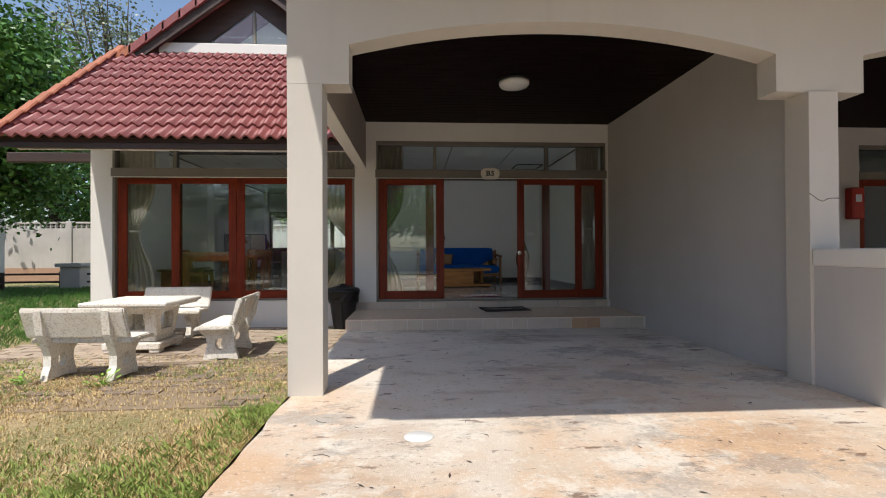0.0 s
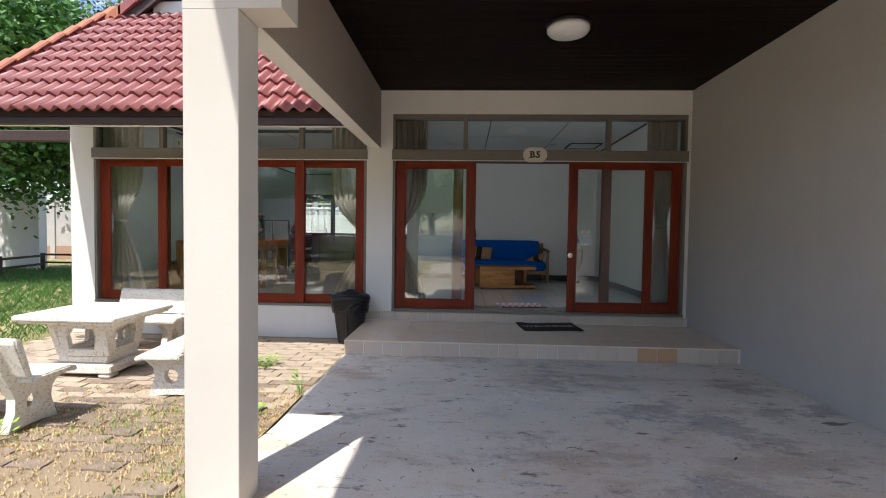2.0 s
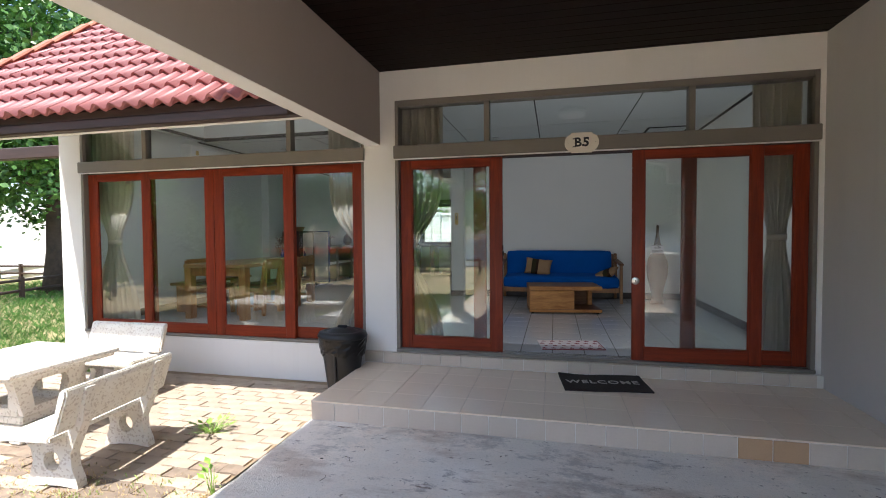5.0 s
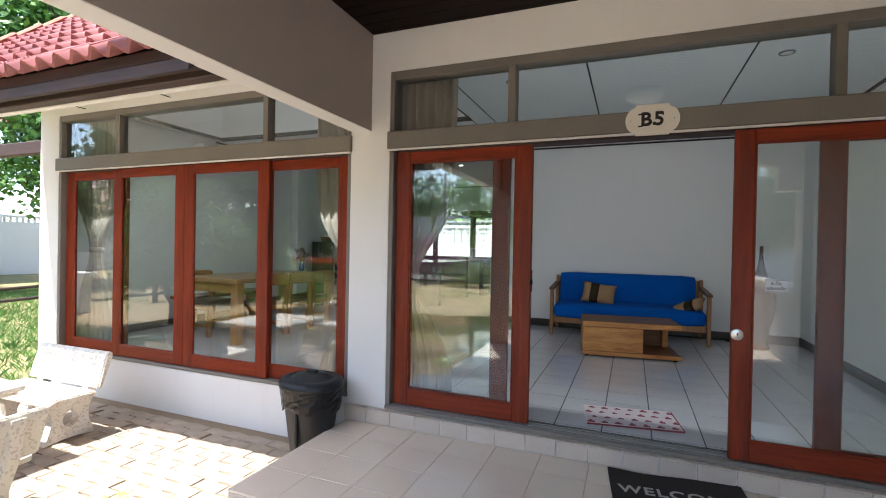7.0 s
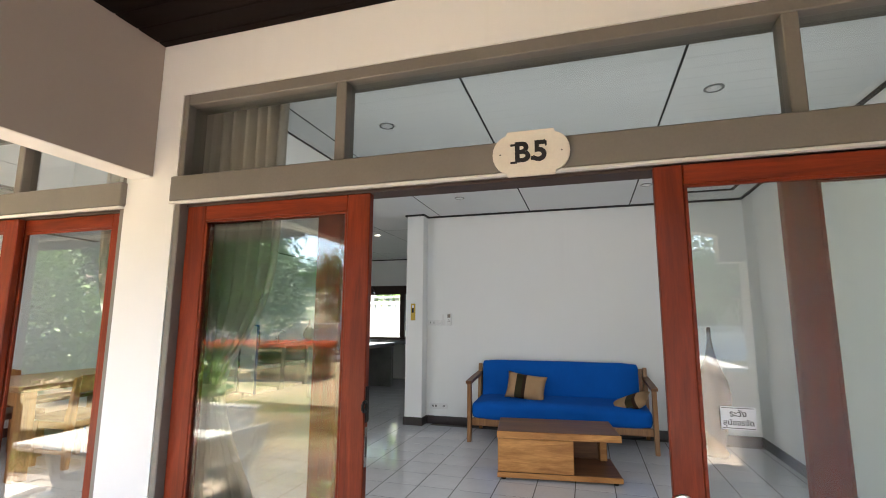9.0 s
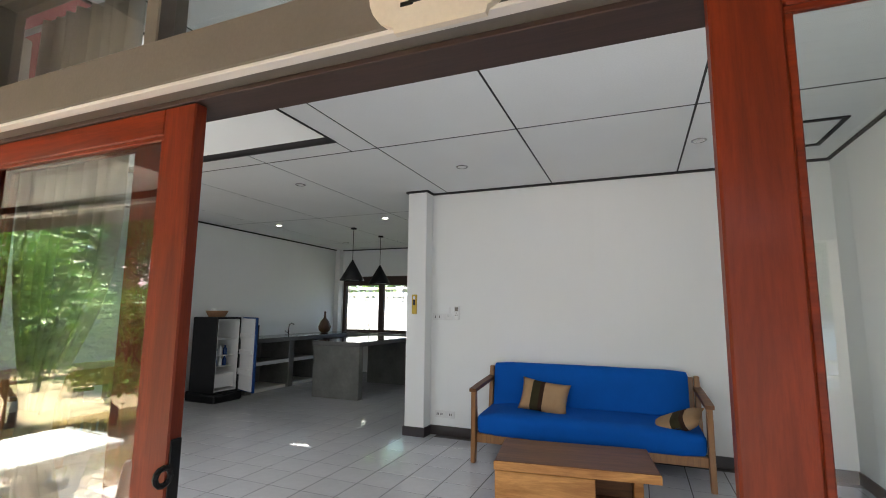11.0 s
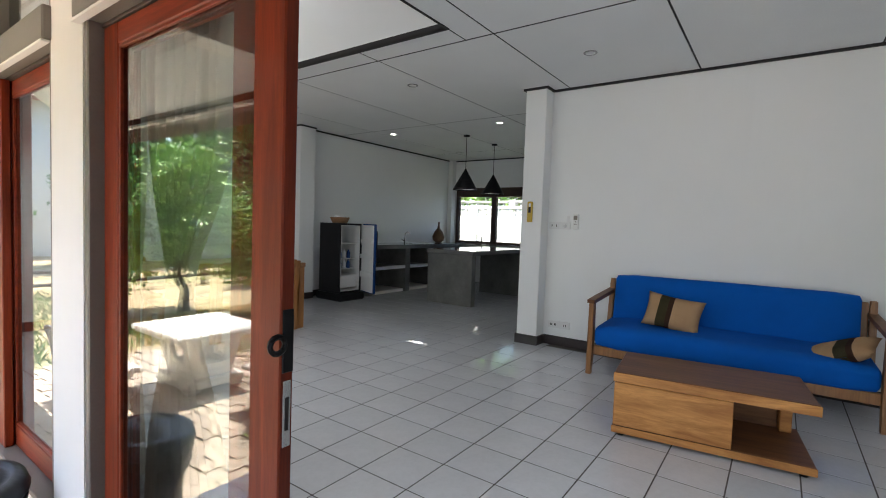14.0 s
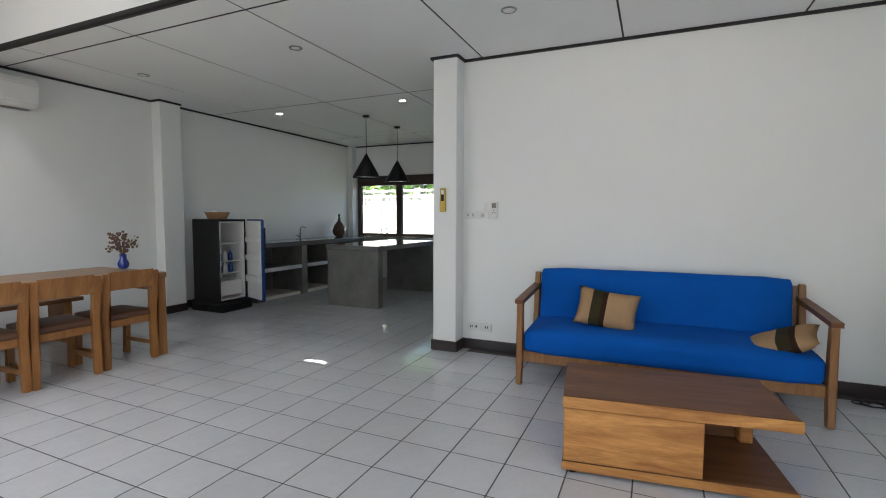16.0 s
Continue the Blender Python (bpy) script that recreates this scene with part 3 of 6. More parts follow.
# ---- interior ceiling: boards with dark joints, opening of the roof well ----
WX0, WX1, WY1 = -4.84, -0.79, 9.94
bm = bmesh.new()
jx = [LEFT] + [-0.535 + 1.22 * k for k in range(-3, 3)] + [RIGHT]
jy = [7.75, 7.78, 10.21, 12.65, 15.09, END]
G = 0.008
for x0, x1 in zip(jx, jx[1:]):
    for y0, y1 in zip(jy, jy[1:]):
        if y1 - y0 < 0.1:
            continue
        rects = [(x0, x1, y0, y1)]
        if y0 < WY1 and x0 < WX1:
            rects = []
            if y1 > WY1:
                rects.append((x0, min(x1, WX1), WY1, y1))
            if x1 > WX1:
                rects.append((WX1, x1, y0, y1))
            if x0 < WX0:
                rects.append((x0, WX0, y0, WY1))
        for a, b, c, d in rects:
            if c >= BACK and a > -0.8:
                continue
            add_box(bm, (a + G, b - G, c + G * 1.5, d - G * 1.5, CEIL, CEIL + 0.003), 0.0)
structure(mesh_ob("ceiling", bm, M_CEIL), "white ceiling boards with dark shadow joints")
structure(boxes("ceiling_back", M_GAP, [(WX1, RIGHT, 7.75, WY1, CEIL + 0.0035, CEIL + 0.05), (LEFT, RIGHT, WY1, BACK + 0.1, CEIL + 0.0035, CEIL + 0.05), (LEFT, -0.7, BACK + 0.1, END, CEIL + 0.0035, CEIL + 0.05), (LEFT, WX0, 7.75, WY1, CEIL + 0.0035, CEIL + 0.05)], bevel=0), "dark ceiling frame above the boards")
T = 0.022
structure(boxes("ceiling_trim", M_GAP, [
    (-0.718, RIGHT, BACK - T, BACK, CEIL - T, CEIL), (-0.977, -0.698, 11.648, 11.67, CEIL - T, CEIL), (-0.718, -0.698, 11.67, BACK - T, CEIL - T, CEIL), (-0.977, -0.955, 11.67, END, CEIL - T, CEIL),
    (RIGHT - T, RIGHT, 7.75, BACK - T, CEIL - T, CEIL), (LEFT, LEFT + T, WY1, 11.678, CEIL - T, CEIL), (LEFT, -4.783, 11.678, 11.70, CEIL - T, CEIL), (-4.805, -4.783, 11.70, 11.99, CEIL - T, CEIL), (LEFT, LEFT + T, 11.99, END, CEIL - T, CEIL), (LEFT, -0.95, END - T, END, CEIL - T, CEIL),
    (WX0, WX1 + 0.016, WY1, WY1 + 0.016, CEIL - 0.008, CEIL + 0.012), (WX1, WX1 + 0.016, 7.75, WY1, CEIL - 0.008, CEIL + 0.012)], bevel=0), "dark shadow trim round the ceiling")
hx, hy = 2.30, 10.78
structure(boxes("ceiling_hatch", M_GAP, [(hx, hx + 0.62, hy, hy + 0.03, CEIL - 0.012, CEIL), (hx, hx + 0.62, hy + 0.59, hy + 0.62, CEIL - 0.012, CEIL), (hx, hx + 0.03, hy + 0.03, hy + 0.59, CEIL - 0.012, CEIL), (hx + 0.59, hx + 0.62, hy + 0.03, hy + 0.59, CEIL - 0.012, CEIL)], bevel=0), "dark framed ceiling hatch")

# roof well under the gable
APX, APZ, SL, BARGE = -2.87, 5.84, 0.755, 8.36
side = [(7.75, CEIL + 0.05), (WY1 + 0.08, CEIL + 0.05), (WY1 + 0.08, 4.2), (8.5, 4.2), (7.75, 3.62)]
bm = bmesh.new()
add_prism(bm, side, WX0 - 0.08, WX0, "x")
add_prism(bm, side, WX1, WX1 + 0.08, "x")
structure(mesh_ob("wall_well", bm, M_IN), "white painted side walls of the roof well")
prism("wall_well_back", M_IN, [(WX0 - 0.08, CEIL + 0.05), (WX1 + 0.08, CEIL + 0.05), (WX1 + 0.08, APZ - SL * (WX1 + 0.08 - APX)), (APX, APZ + 0.02), (WX0 - 0.08, APZ - SL * (APX - WX0 + 0.08))], WY1, WY1 + 0.08, "y")
structure(bpy.data.objects["wall_well_back"], "white painted back wall of the roof well")
bm = bmesh.new()
add_prism(bm, [(7.75, CEIL + 0.55), (8.72, 4.46), (8.72, 4.40), (7.75, CEIL + 0.45)], WX0, WX1, "x")
structure(mesh_ob("ceiling_well", bm, M_IN), "white sloping ceiling of the roof well")
HALF = 2.1
for s, nm in ((-1, "roof_gable_west"), (1, "roof_gable_east")):
    bm = bmesh.new()
    add_prism(bm, [(APX, APZ), (APX + s * HALF, APZ - HALF * SL), (APX + s * HALF, APZ - HALF * SL + 0.12), (APX, APZ + 0.12)], BARGE + 0.06, 13.5, "y")
    structure(mesh_ob(nm, bm, M_ROOF), "red tiled gable roof")
    bm = bmesh.new()
    add_prism(bm, [(APX, APZ - 0.16), (APX + s * HALF, APZ - HALF * SL - 0.16), (APX + s * HALF, APZ - HALF * SL + 0.02), (APX, APZ + 0.02)], BARGE, BARGE + 0.06, "y")
    structure(mesh_ob("trim_barge", bm, M_FASCIA), "dark brown barge board of the gable")
    for i in range(8):
        u = 0.02 + i * 0.27
        bm = bmesh.new()
        add_prism(bm, [(APX + s * u, APZ - u * SL + 0.17), (APX + s * (u + 0.30), APZ - (u + 0.30) * SL + 0.145), (APX + s * (u + 0.30), APZ - (u + 0.30) * SL + 0.0), (APX + s * u, APZ - u * SL + 0.02)], BARGE - 0.05, BARGE + 0.14, "y")
        mesh_ob("verge_tile", bm, M_VERGE if i > 6 else M_ROOF, bpy.data.objects[nm])
structure(boxes("trim_gable_beam", M_OUT, [(-4.42, -1.3, 8.50, 8.66, 4.50, 4.68)], bevel=0.01), "white painted beam under the gable window")
gw = structure(thing("window_gable", pose(0, 0, 0), "", ""), "triangular gable window with dark frame")
GH, GB = 0.80, 4.76
g = prism("glass", M_GLASS, [(APX - GH, GB), (APX + GH, GB), (APX, GB + GH * SL)], 8.70, 8.706, "y", gw)
g.visible_shadow = False
boxes("mullion", M_GREY, [(APX - 0.025, APX + 0.025, 8.67, 8.74, GB, GB + GH * SL - 0.02)], gw)
boxes("sill", M_GREY, [(APX - GH - 0.4, APX + GH + 0.4, 8.665, 8.75, 4.40, GB)], gw)
for s in (-1, 1):
    bm = bmesh.new()
    add_prism(bm, [(APX, APZ), (APX + s * HALF, APZ - HALF * SL), (APX + s * (GH + 0.4), GB - 0.3), (APX + s * GH, GB), (APX, GB + GH * SL)], 8.672, 8.745, "y")
    mesh_ob("frame", bm, M_FASCIA, gw)
structure(boxes("roof_main", M_FASCIA, [(WX1 + 0.08, 3.3, 7.76, 12.0, 3.32, 3.5), (-5.1, WX1 + 0.08, WY1 + 0.08, 16.4, 3.32, 3.5), (-0.95, -0.6, 12.0, 16.4, 3.32, 3.5)], bevel=0), "main roof over the rooms")

# ---- lean-to roof of wavy tiles ----
EY, EZ, RY, RZ = 6.06, 2.42, 8.60, 4.53
RX0, RX1 = -5.06, -0.92
roof = structure(thing("roof_front", pose(0, 0, 0), "", ""), "sloping roof of weathered red concrete tiles")
slope = Vector((0, RY - EY, RZ - EZ))
L, slope = slope.length, slope.normalized()
up = Vector((0, -slope.z, slope.y))


def roof_tile():
    bm = bmesh.new()
    W, D, n = 0.30, 0.37, 12
    top, bot = [], []
    for v in (0.0, D):
        for k in range(n + 1):
            h = 0.026 * math.cos(4 * math.pi * k / n) + 0.034 * (1 - v / D)
            top.append(bm.verts.new((W * k / n, v, h + 0.022)))
            bot.append(bm.verts.new((W * k / n, v, h)))
    for k in range(n):
        bm.faces.new((top[k], top[k + 1], top[n + 2 + k], top[n + 1 + k]))
        bm.faces.new((bot[k + 1], bot[k], bot[n + 1 + k], bot[n + 2 + k]))
        bm.faces.new((bot[k], bot[k + 1], top[k + 1], top[k]))
    bm.faces.new((top[0], top[n + 1], bot[n + 1], bot[0]))
    bm.faces.new((top[n], bot[n], bot[2 * n + 1], top[2 * n + 1]))
    ob = mesh_ob("roof_tile", bm, M_ROOF, roof)
    for p in ob.data.polygons:
        p.use_smooth = abs(p.normal.z) > 0.5
    return ob


first = roof_tile()
basis = Matrix((Vector((1, 0, 0)), slope, up)).transposed().to_4x4()
rows_n, cols_n = 10, 14
rt = random.Random(3)
for r in range(rows_n):
    for c in range(cols_n):
        ob = first if r == c == 0 else new("roof_tile", first.data)
        ob.parent = roof
        pos = Vector((RX0 + c * 0.2957, EY, EZ)) + slope * (r * 0.33) + up * (0.0 + rt.uniform(0, 0.004))
        ob.matrix_local = Matrix.Translation(pos) @ basis @ Matrix.Rotation(rt.uniform(-0.008, 0.008), 4, "Z")
bm = bmesh.new()
add_prism(bm, [(EY + 0.05, EZ - 0.03), (RY + 0.1, RZ + 0.04), (RY + 0.1, RZ - 0.03), (EY + 0.05, EZ - 0.09)], RX0 + 0.01, RX1 - 0.02, "x")
structure(mesh_ob("roof_deck", bm, M_FASCIA), "dark timber deck under the roof tiles")
for i in range(11):
    p0 = Vector((RX0 - 0.10, EY - 0.03, EZ)) + slope * (i * 0.305)
    bm = bmesh.new()
    add_box(bm, (0.02, 0.15, 0, 0.335, 0.03, 0.07), 0.018)
    add_box(bm, (0.02, 0.045, 0, 0.335, -0.03, 0.05), 0.01)
    ob = mesh_ob("verge_tile", bm, M_VERGE, roof)
    ob.matrix_local = Matrix.Translation(p0) @ basis @ Matrix.Rotation(0.065, 4, "X")
structure(boxes("trim_fascia", M_FASCIA, [(RX0 + 0.02, RX1 + 0.1, 6.30, 6.38, 2.37, 2.53), (RX0 + 0.02, RX1 - 0.02, 6.13, 6.29, 2.40, 2.47)], bevel=0.006), "dark brown eaves board")
structure(boxes("trim_eave_line", M_OUT, [(RX0 + 0.02, RX1 - 0.03, 6.385, 6.43, 2.365, 2.39)], bevel=0.003), "thin white strip under the eaves board")
bm = bmesh.new()
add_prism(bm, [(6.43, 2.44), (6.95, 2.84), (7.6, 2.90), (7.6, 2.92), (6.94, 2.86), (6.43, 2.46)], RX0 + 0.04, RX1 - 0.04, "x")
structure(mesh_ob("soffit", bm, M_CEIL), "white boarded soffit under the eaves")
structure(boxes("soffit_joint", M_GAP, [(-4.2 + 1.22 * k, -4.19 + 1.22 * k, 6.97, FACE, 2.836, 2.842) for k in range(3)], bevel=0), "dark joints of the soffit")
# carved bracket and verge rafter on the garden side
structure(boxes("bracket_beam", M_FASCIA, [(-6.20, -4.95, 7.64, 7.74, 2.44, 2.585)], bevel=0.01), "dark brown projecting roof beam")



# ---- glazed openings ----
def leaf(name, x0, x1, y, z0, z1, stile, rail_t, rail_b, label, group, t=0.038):
    """One glazed timber leaf whose front face lies at y."""
    d = thing(name, pose(x0, y, z0), label, "sliding door" if z1 - z0 > 1.8 else "window", group)
    w, h = x1 - x0, z1 - z0
    boxes("stile", M_RED, [(0, stile, 0, t, 0, h)], d)
    boxes("stile", M_RED, [(w - stile, w, 0, t, 0, h)], d)
    boxes("rail", M_REDX, [(stile, w - stile, 0.001, t - 0.001, 0, rail_b)], d)
    boxes("rail", M_REDX, [(stile, w - stile, 0.001, t - 0.001, h - rail_t, h)], d)
    gl = boxes("glass", M_GLASS, [(stile - 0.004, w - stile + 0.004, t / 2 - 0.003, t / 2 + 0.003, rail_b - 0.004, h - rail_t + 0.004)], d, 0)
    gl.visible_shadow = False
    b = 0.012
    boxes("bead", M_REDX, [(stile, w - stile, 0.004, t / 2 - 0.003, rail_b, rail_b + b), (stile, w - stile, 0.004, t / 2 - 0.003, h - rail_t - b, h - rail_t),
                           (stile, stile + b, 0.004, t / 2 - 0.003, rail_b + b, h - rail_t - b), (w - stile - b, w - stile, 0.004, t / 2 - 0.003, rail_b + b, h - rail_t - b)], d, 0.002)
    return d


def opening(name, x0, x1, z0, zt, mull, label):
    """Grey-brown outer frame with a proud transom bar and three panes above."""
    o = structure(thing(name, pose(0, 0, 0), "", ""), label)
    f = 0.035
    boxes("jamb", M_GREY, [(x0, x0 + f, FACE + 0.004, FACE + 0.14, z0, zt)], o)
    boxes("jamb", M_GREY, [(x1 - f, x1, FACE + 0.004, FACE + 0.14, z0, zt)], o)
    boxes("head", M_GREY, [(x0 + f, x1 - f, FACE + 0.006, FACE + 0.14, zt - 0.06, zt)], o)
    boxes("transom_bar", M_GREY, [(x0 - 0.008, x1 + 0.008, FACE - 0.03, FACE + 0.14, 2.215, 2.345)], o, 0.006)
    # Dark strip under the bar: a track browned to hold the recess's shade.
    boxes("head_track", M_FASCIA, [(x0 + f, x1 - f, FACE + 0.045, FACE + 0.165, 2.2005, 2.2145)], o, 0.002)
    boxes("drip_strip", M_OUT, [(x0 - 0.006, x1 + 0.006, FACE - 0.034, FACE - 0.004, 2.203, 2.213)], o, 0.002)
    for mx in mull:
        boxes("mullion", M_GREY, [(mx - 0.027, mx + 0.027, FACE + 0.008, FACE + 0.10, 2.345, zt - 0.06)], o)
    es = [x0 + f] + list(mull) + [x1 - f]
    for a, b in zip(es, es[1:]):
        g = boxes("glass", M_GLASS, [(a, b, FACE + 0.055, FACE + 0.060, 2.34, zt - 0.055)], o, 0)
        g.visible_shadow = False
    boxes("sill", M_GREY, [(x0, x1, FACE - 0.012, FACE + 0.14, z0 - 0.03, z0)], o, 0.004)
    return o


opening("window_front", -4.635, -0.98, 0.335, 2.80, (-3.715, -1.845), "wide window frame with a grey-brown transom")
opening("door_frame_front", -0.645, 3.06, 0.29, 2.80, (0.285, 2.095), "wide door frame with a grey-brown transom")

ZB, ZT = 0.295, 2.20
GR = "sliding door leaves"
d1 = leaf("sliding_door", -0.605, 0.430, FACE + 0.050, ZB, ZT, 0.115, 0.075, 0.115, "red-brown varnished timber sliding door with clear glass", GR)
d2 = leaf("sliding_door", -0.61, 0.265, FACE + 0.096, ZB, ZT, 0.115, 0.075, 0.115, "red-brown varnished timber sliding door behind another", GR)
d3 = leaf("sliding_door", 1.608, 2.66, FACE + 0.006, ZB, ZT, 0.100, 0.075, 0.115, "red-brown varnished timber sliding door with sticker and lock", GR)
d4 = leaf("sliding_door", 2.03, 3.022, FACE + 0.060, ZB, ZT, 0.11, 0.075, 0.115, "red-brown varnished fixed glazed timber door leaf", GR)
# hardware
lathe("lock", M_LOCK, [(0.034, -0.002), (0.0335, 0.005), (0.030, 0.007)], d3, 24).matrix_local = pose(0.030, 0.0, 0.725, 90)
boxes("keyhole", M_INK, [(0.027, 0.033, -0.0085, -0.0068, 0.716, 0.734)], d3, 0.001)
boxes("strike_plate", M_METAL, [(1.0355, 1.038, 0.008, 0.03, 0.72, 0.88)], d1, 0.001)
boxes("strike_slot", M_INK, [(1.038, 1.039, 0.014, 0.024, 0.76, 0.84)], d1, 0)
bm = bmesh.new()
add_tube(bm, [(1.042, -0.012 + 0.020 * math.cos(a * 0.5236), 0.970 + 0.020 * math.sin(a * 0.5236)) for a in range(13)], 0.007, 6)
add_box(bm, (1.0355, 1.041, 0.004, 0.034, 0.90, 1.05), 0.002)
mesh_ob("latch", bm, M_BLACK, d1)
st = boxes("sticker", M_STICKER, [(0.163, 0.268, 0.0100, 0.0112, 0.976, 1.051)], d3, 0)
boxes("sticker_print", M_INK, [(0.167, 0.264, 0.0092, 0.0098, 1.045, 1.047)], d3, 0)
boxes("sticker_print", M_INK, [(0.167, 0.264, 0.0092, 0.0098, 0.980, 0.982)], d3, 0)
letters("sticker_writing", "ระวัง", 0.028, 0.0002, M_INK, pose(0.2155, 0.0094, 1.027, 90), d3, 1.0, 0.0004)
letters("sticker_writing", "สุนัขจรจัด", 0.024, 0.0002, M_INK, pose(0.2155, 0.0094, 0.998, 90), d3, 1.0, 0.0004)

GW = "window leaves"
wl = "red-brown varnished timber window leaf with clear glass"
leaf("window_leaf", -4.592, -3.64, FACE + 0.060, 0.336, ZT, 0.13, 0.075, 0.11, wl, GW)
leaf("window_leaf", -3.772, -2.794, FACE + 0.016, 0.336, ZT, 0.11, 0.075, 0.11, wl, GW)
leaf("window_leaf", -2.790, -1.805, FACE + 0.016, 0.336, ZT, 0.11, 0.075, 0.11, wl, GW)
leaf("window_leaf", -1.925, -1.016, FACE + 0.060, 0.336, ZT, 0.11, 0.075, 0.11, wl, GW)

# house number plaque
sg = thing("house_number_plaque", pose(1.163, FACE - 0.034, 2.282), "cream painted wooden plaque lettered B5", "sign")
half = [(0.092, 0.092), (0.095, 0.080)] + [(0.085 + 0.066 * math.cos(radians(a)), 0.078 * math.sin(radians(a))) for a in range(80, -81, -16)] + [(0.095, -0.080), (0.092, -0.092)]
pp = half + [(-x, z) for x, z in reversed(half)]
prism("board", M_SIGN, pp, -0.014, 0.0, "y", sg, 0.002)
letters("lettering", "B5", 0.112, 0.002, M_INK, pose(0, -0.0165, 0, 90), sg, 1.2, 0.0035)
for serif in ((-0.079, -0.052, -0.0175, -0.0143, 0.031, 0.040), (-0.079, -0.052, -0.0175, -0.0143, -0.041, -0.032), (0.056, 0.063, -0.0175, -0.0143, 0.022, 0.043), (0.002, 0.014, -0.0175, -0.0143, -0.032, -0.016)):
    boxes("serif", M_INK, [serif], sg, 0.001)
for sx in (-0.12, 0.12):
    lathe("screw", M_INK, [(0.003, 0.014), (0.003, 0.0155)], sg, 8).matrix_local = pose(sx, 0, 0, 90)


# ---- curtains ----
def curtain(name, x0, x1, y, z0, z1, tie_z, tie_x, tie_w, folds, label):
    c = thing(name, pose((x0 + x1) / 2, y, z0), label, "curtain", "curtains")
    bm = bmesh.new()
    nu, nv = folds * 8, 26
    vs = []
    for j in range(nv + 1):
        z = (z1 - z0) * j / nv
        k = (z - (tie_z - z0)) / (0.55 if z > tie_z - z0 else 0.7)
        s = 1 - math.exp(-(k * k) * 2.2)
        a = (x0 - (x0 + x1) / 2) * s + (tie_x - tie_w / 2 - (x0 + x1) / 2) * (1 - s)
        b = (x1 - (x0 + x1) / 2) * s + (tie_x + tie_w / 2 - (x0 + x1) / 2) * (1 - s)
        for i in range(nu + 1):
            u = i / nu
            ph = u * folds * 2 * math.pi
            dpt = (0.026 + 0.022 * s) * math.sin(ph + 0.5 * math.sin(z * 2.1 + i)) + 0.008 * math.sin(ph * 2.3 + z * 3)
            vs.append(bm.verts.new((a + (b - a) * u, dpt, z)))
    for j in range(nv):
        for i in range(nu):
            q = j * (nu + 1) + i
            bm.faces.new((vs[q], vs[q + 1], vs[q + nu + 2], vs[q + nu + 1]))
    ob = mesh_ob("cloth", bm, M_CURTAIN, c, True)
    md = ob.modifiers.new("thick", "SOLIDIFY")
    md.thickness = 0.003
    if tie_w < 0.3:
        bm = bmesh.new()
        cx = tie_x - (x0 + x1) / 2
        prof = [(tie_w / 2 + 0.010, tie_z - z0 - 0.03), (tie_w / 2 + 0.016, tie_z - z0), (tie_w / 2 + 0.010, tie_z - z0 + 0.03)]
        add_lathe(bm, prof, 16, (cx, 0), 1.0, 0.55)
        mesh_ob("tieback", bm, M_CURTAIN, c, True)
    return c


CL = "beige cloth curtain gathered by a tieback"
curtain("curtain", -4.86, -4.16, 7.92, ROOM + 0.03, 2.86, 1.38, -4.50, 0.17, 8, CL)
curtain("curtain", -1.52, -0.98, 7.92, ROOM + 0.03, 2.86, 1.15, -1.06, 0.12, 7, CL)
curtain("curtain", -0.84, -0.22, 7.92, ROOM + 0.03, 2.86, 1.25, -0.60, 0.13, 8, CL)
curtain("curtain", 2.68, 3.06, 7.92, ROOM + 0.03, 2.86, 1.41, 2.885, 0.14, 7, CL)
structure(tube("curtain_rail", M_WHITE, [(-4.9, 7.92, 2.875), (3.08, 7.92, 2.875)], 0.012), "white curtain rail")

# ---- porch things ----
pl = thing("porch_ceiling_lamp", pose(1.153, 5.695, PCEIL), "round white glass ceiling lamp", "ceiling lamp")
lathe("base", M_BLACK, [(0.185, -0.03), (0.19, 0.0)], pl, 32)
lathe("shade", M_WHITE, [(0.0, -0.105), (0.10, -0.10), (0.16, -0.085), (0.18, -0.06), (0.178, -0.032)], pl, 32)

wm = thing("doormat", pose(1.335, 7.31, PORCH, 0, 0, 7), "dark brown rubber doormat lettered WELCOME", "doormat")
bm = bmesh.new()
gv = {}
for i in range(15):
    for j in range(9):
        u, v = i / 14 - 0.5, j / 8 - 0.5
        lift = 0.008 + 0.045 * max(0, u + v - 0.72) + 0.05 * max(0, -u + v - 0.75) + 0.002 * math.sin(9 * u)
        gv[i, j] = bm.verts.new((u * 0.71, v * 0.44, lift))
for i in range(14):
    for j in range(8):
        bm.faces.new((gv[i, j], gv[i + 1, j], gv[i + 1, j + 1], gv[i, j + 1]))
ob = mesh_ob("rubber_sheet", bm, M_MAT, wm)
md = ob.modifiers.new("thick", "SOLIDIFY")
md.thickness, md.offset = 0.012, 0
letters("lettering", "WELCOME", 0.115, 0.001, M_MATTEXT, pose(-0.01, -0.01, 0.0180), wm, 1.15, 0.002)

tb = thing("trash_bin", pose(-1.12, 7.34, YARD), "black plastic trash bin with bag and lid", "trash bin")
bm = bmesh.new()
add_lathe(bm, [(0.145, 0.0), (0.15, 0.02), (0.215, 0.50), (0.222, 0.52), (0.21, 0.52)], 28, (0, 0), 1.0, 0.85)
mesh_ob("body", bm, M_BIN, tb, True)
bm = bmesh.new()
rb_ = random.Random(8)
rings = []
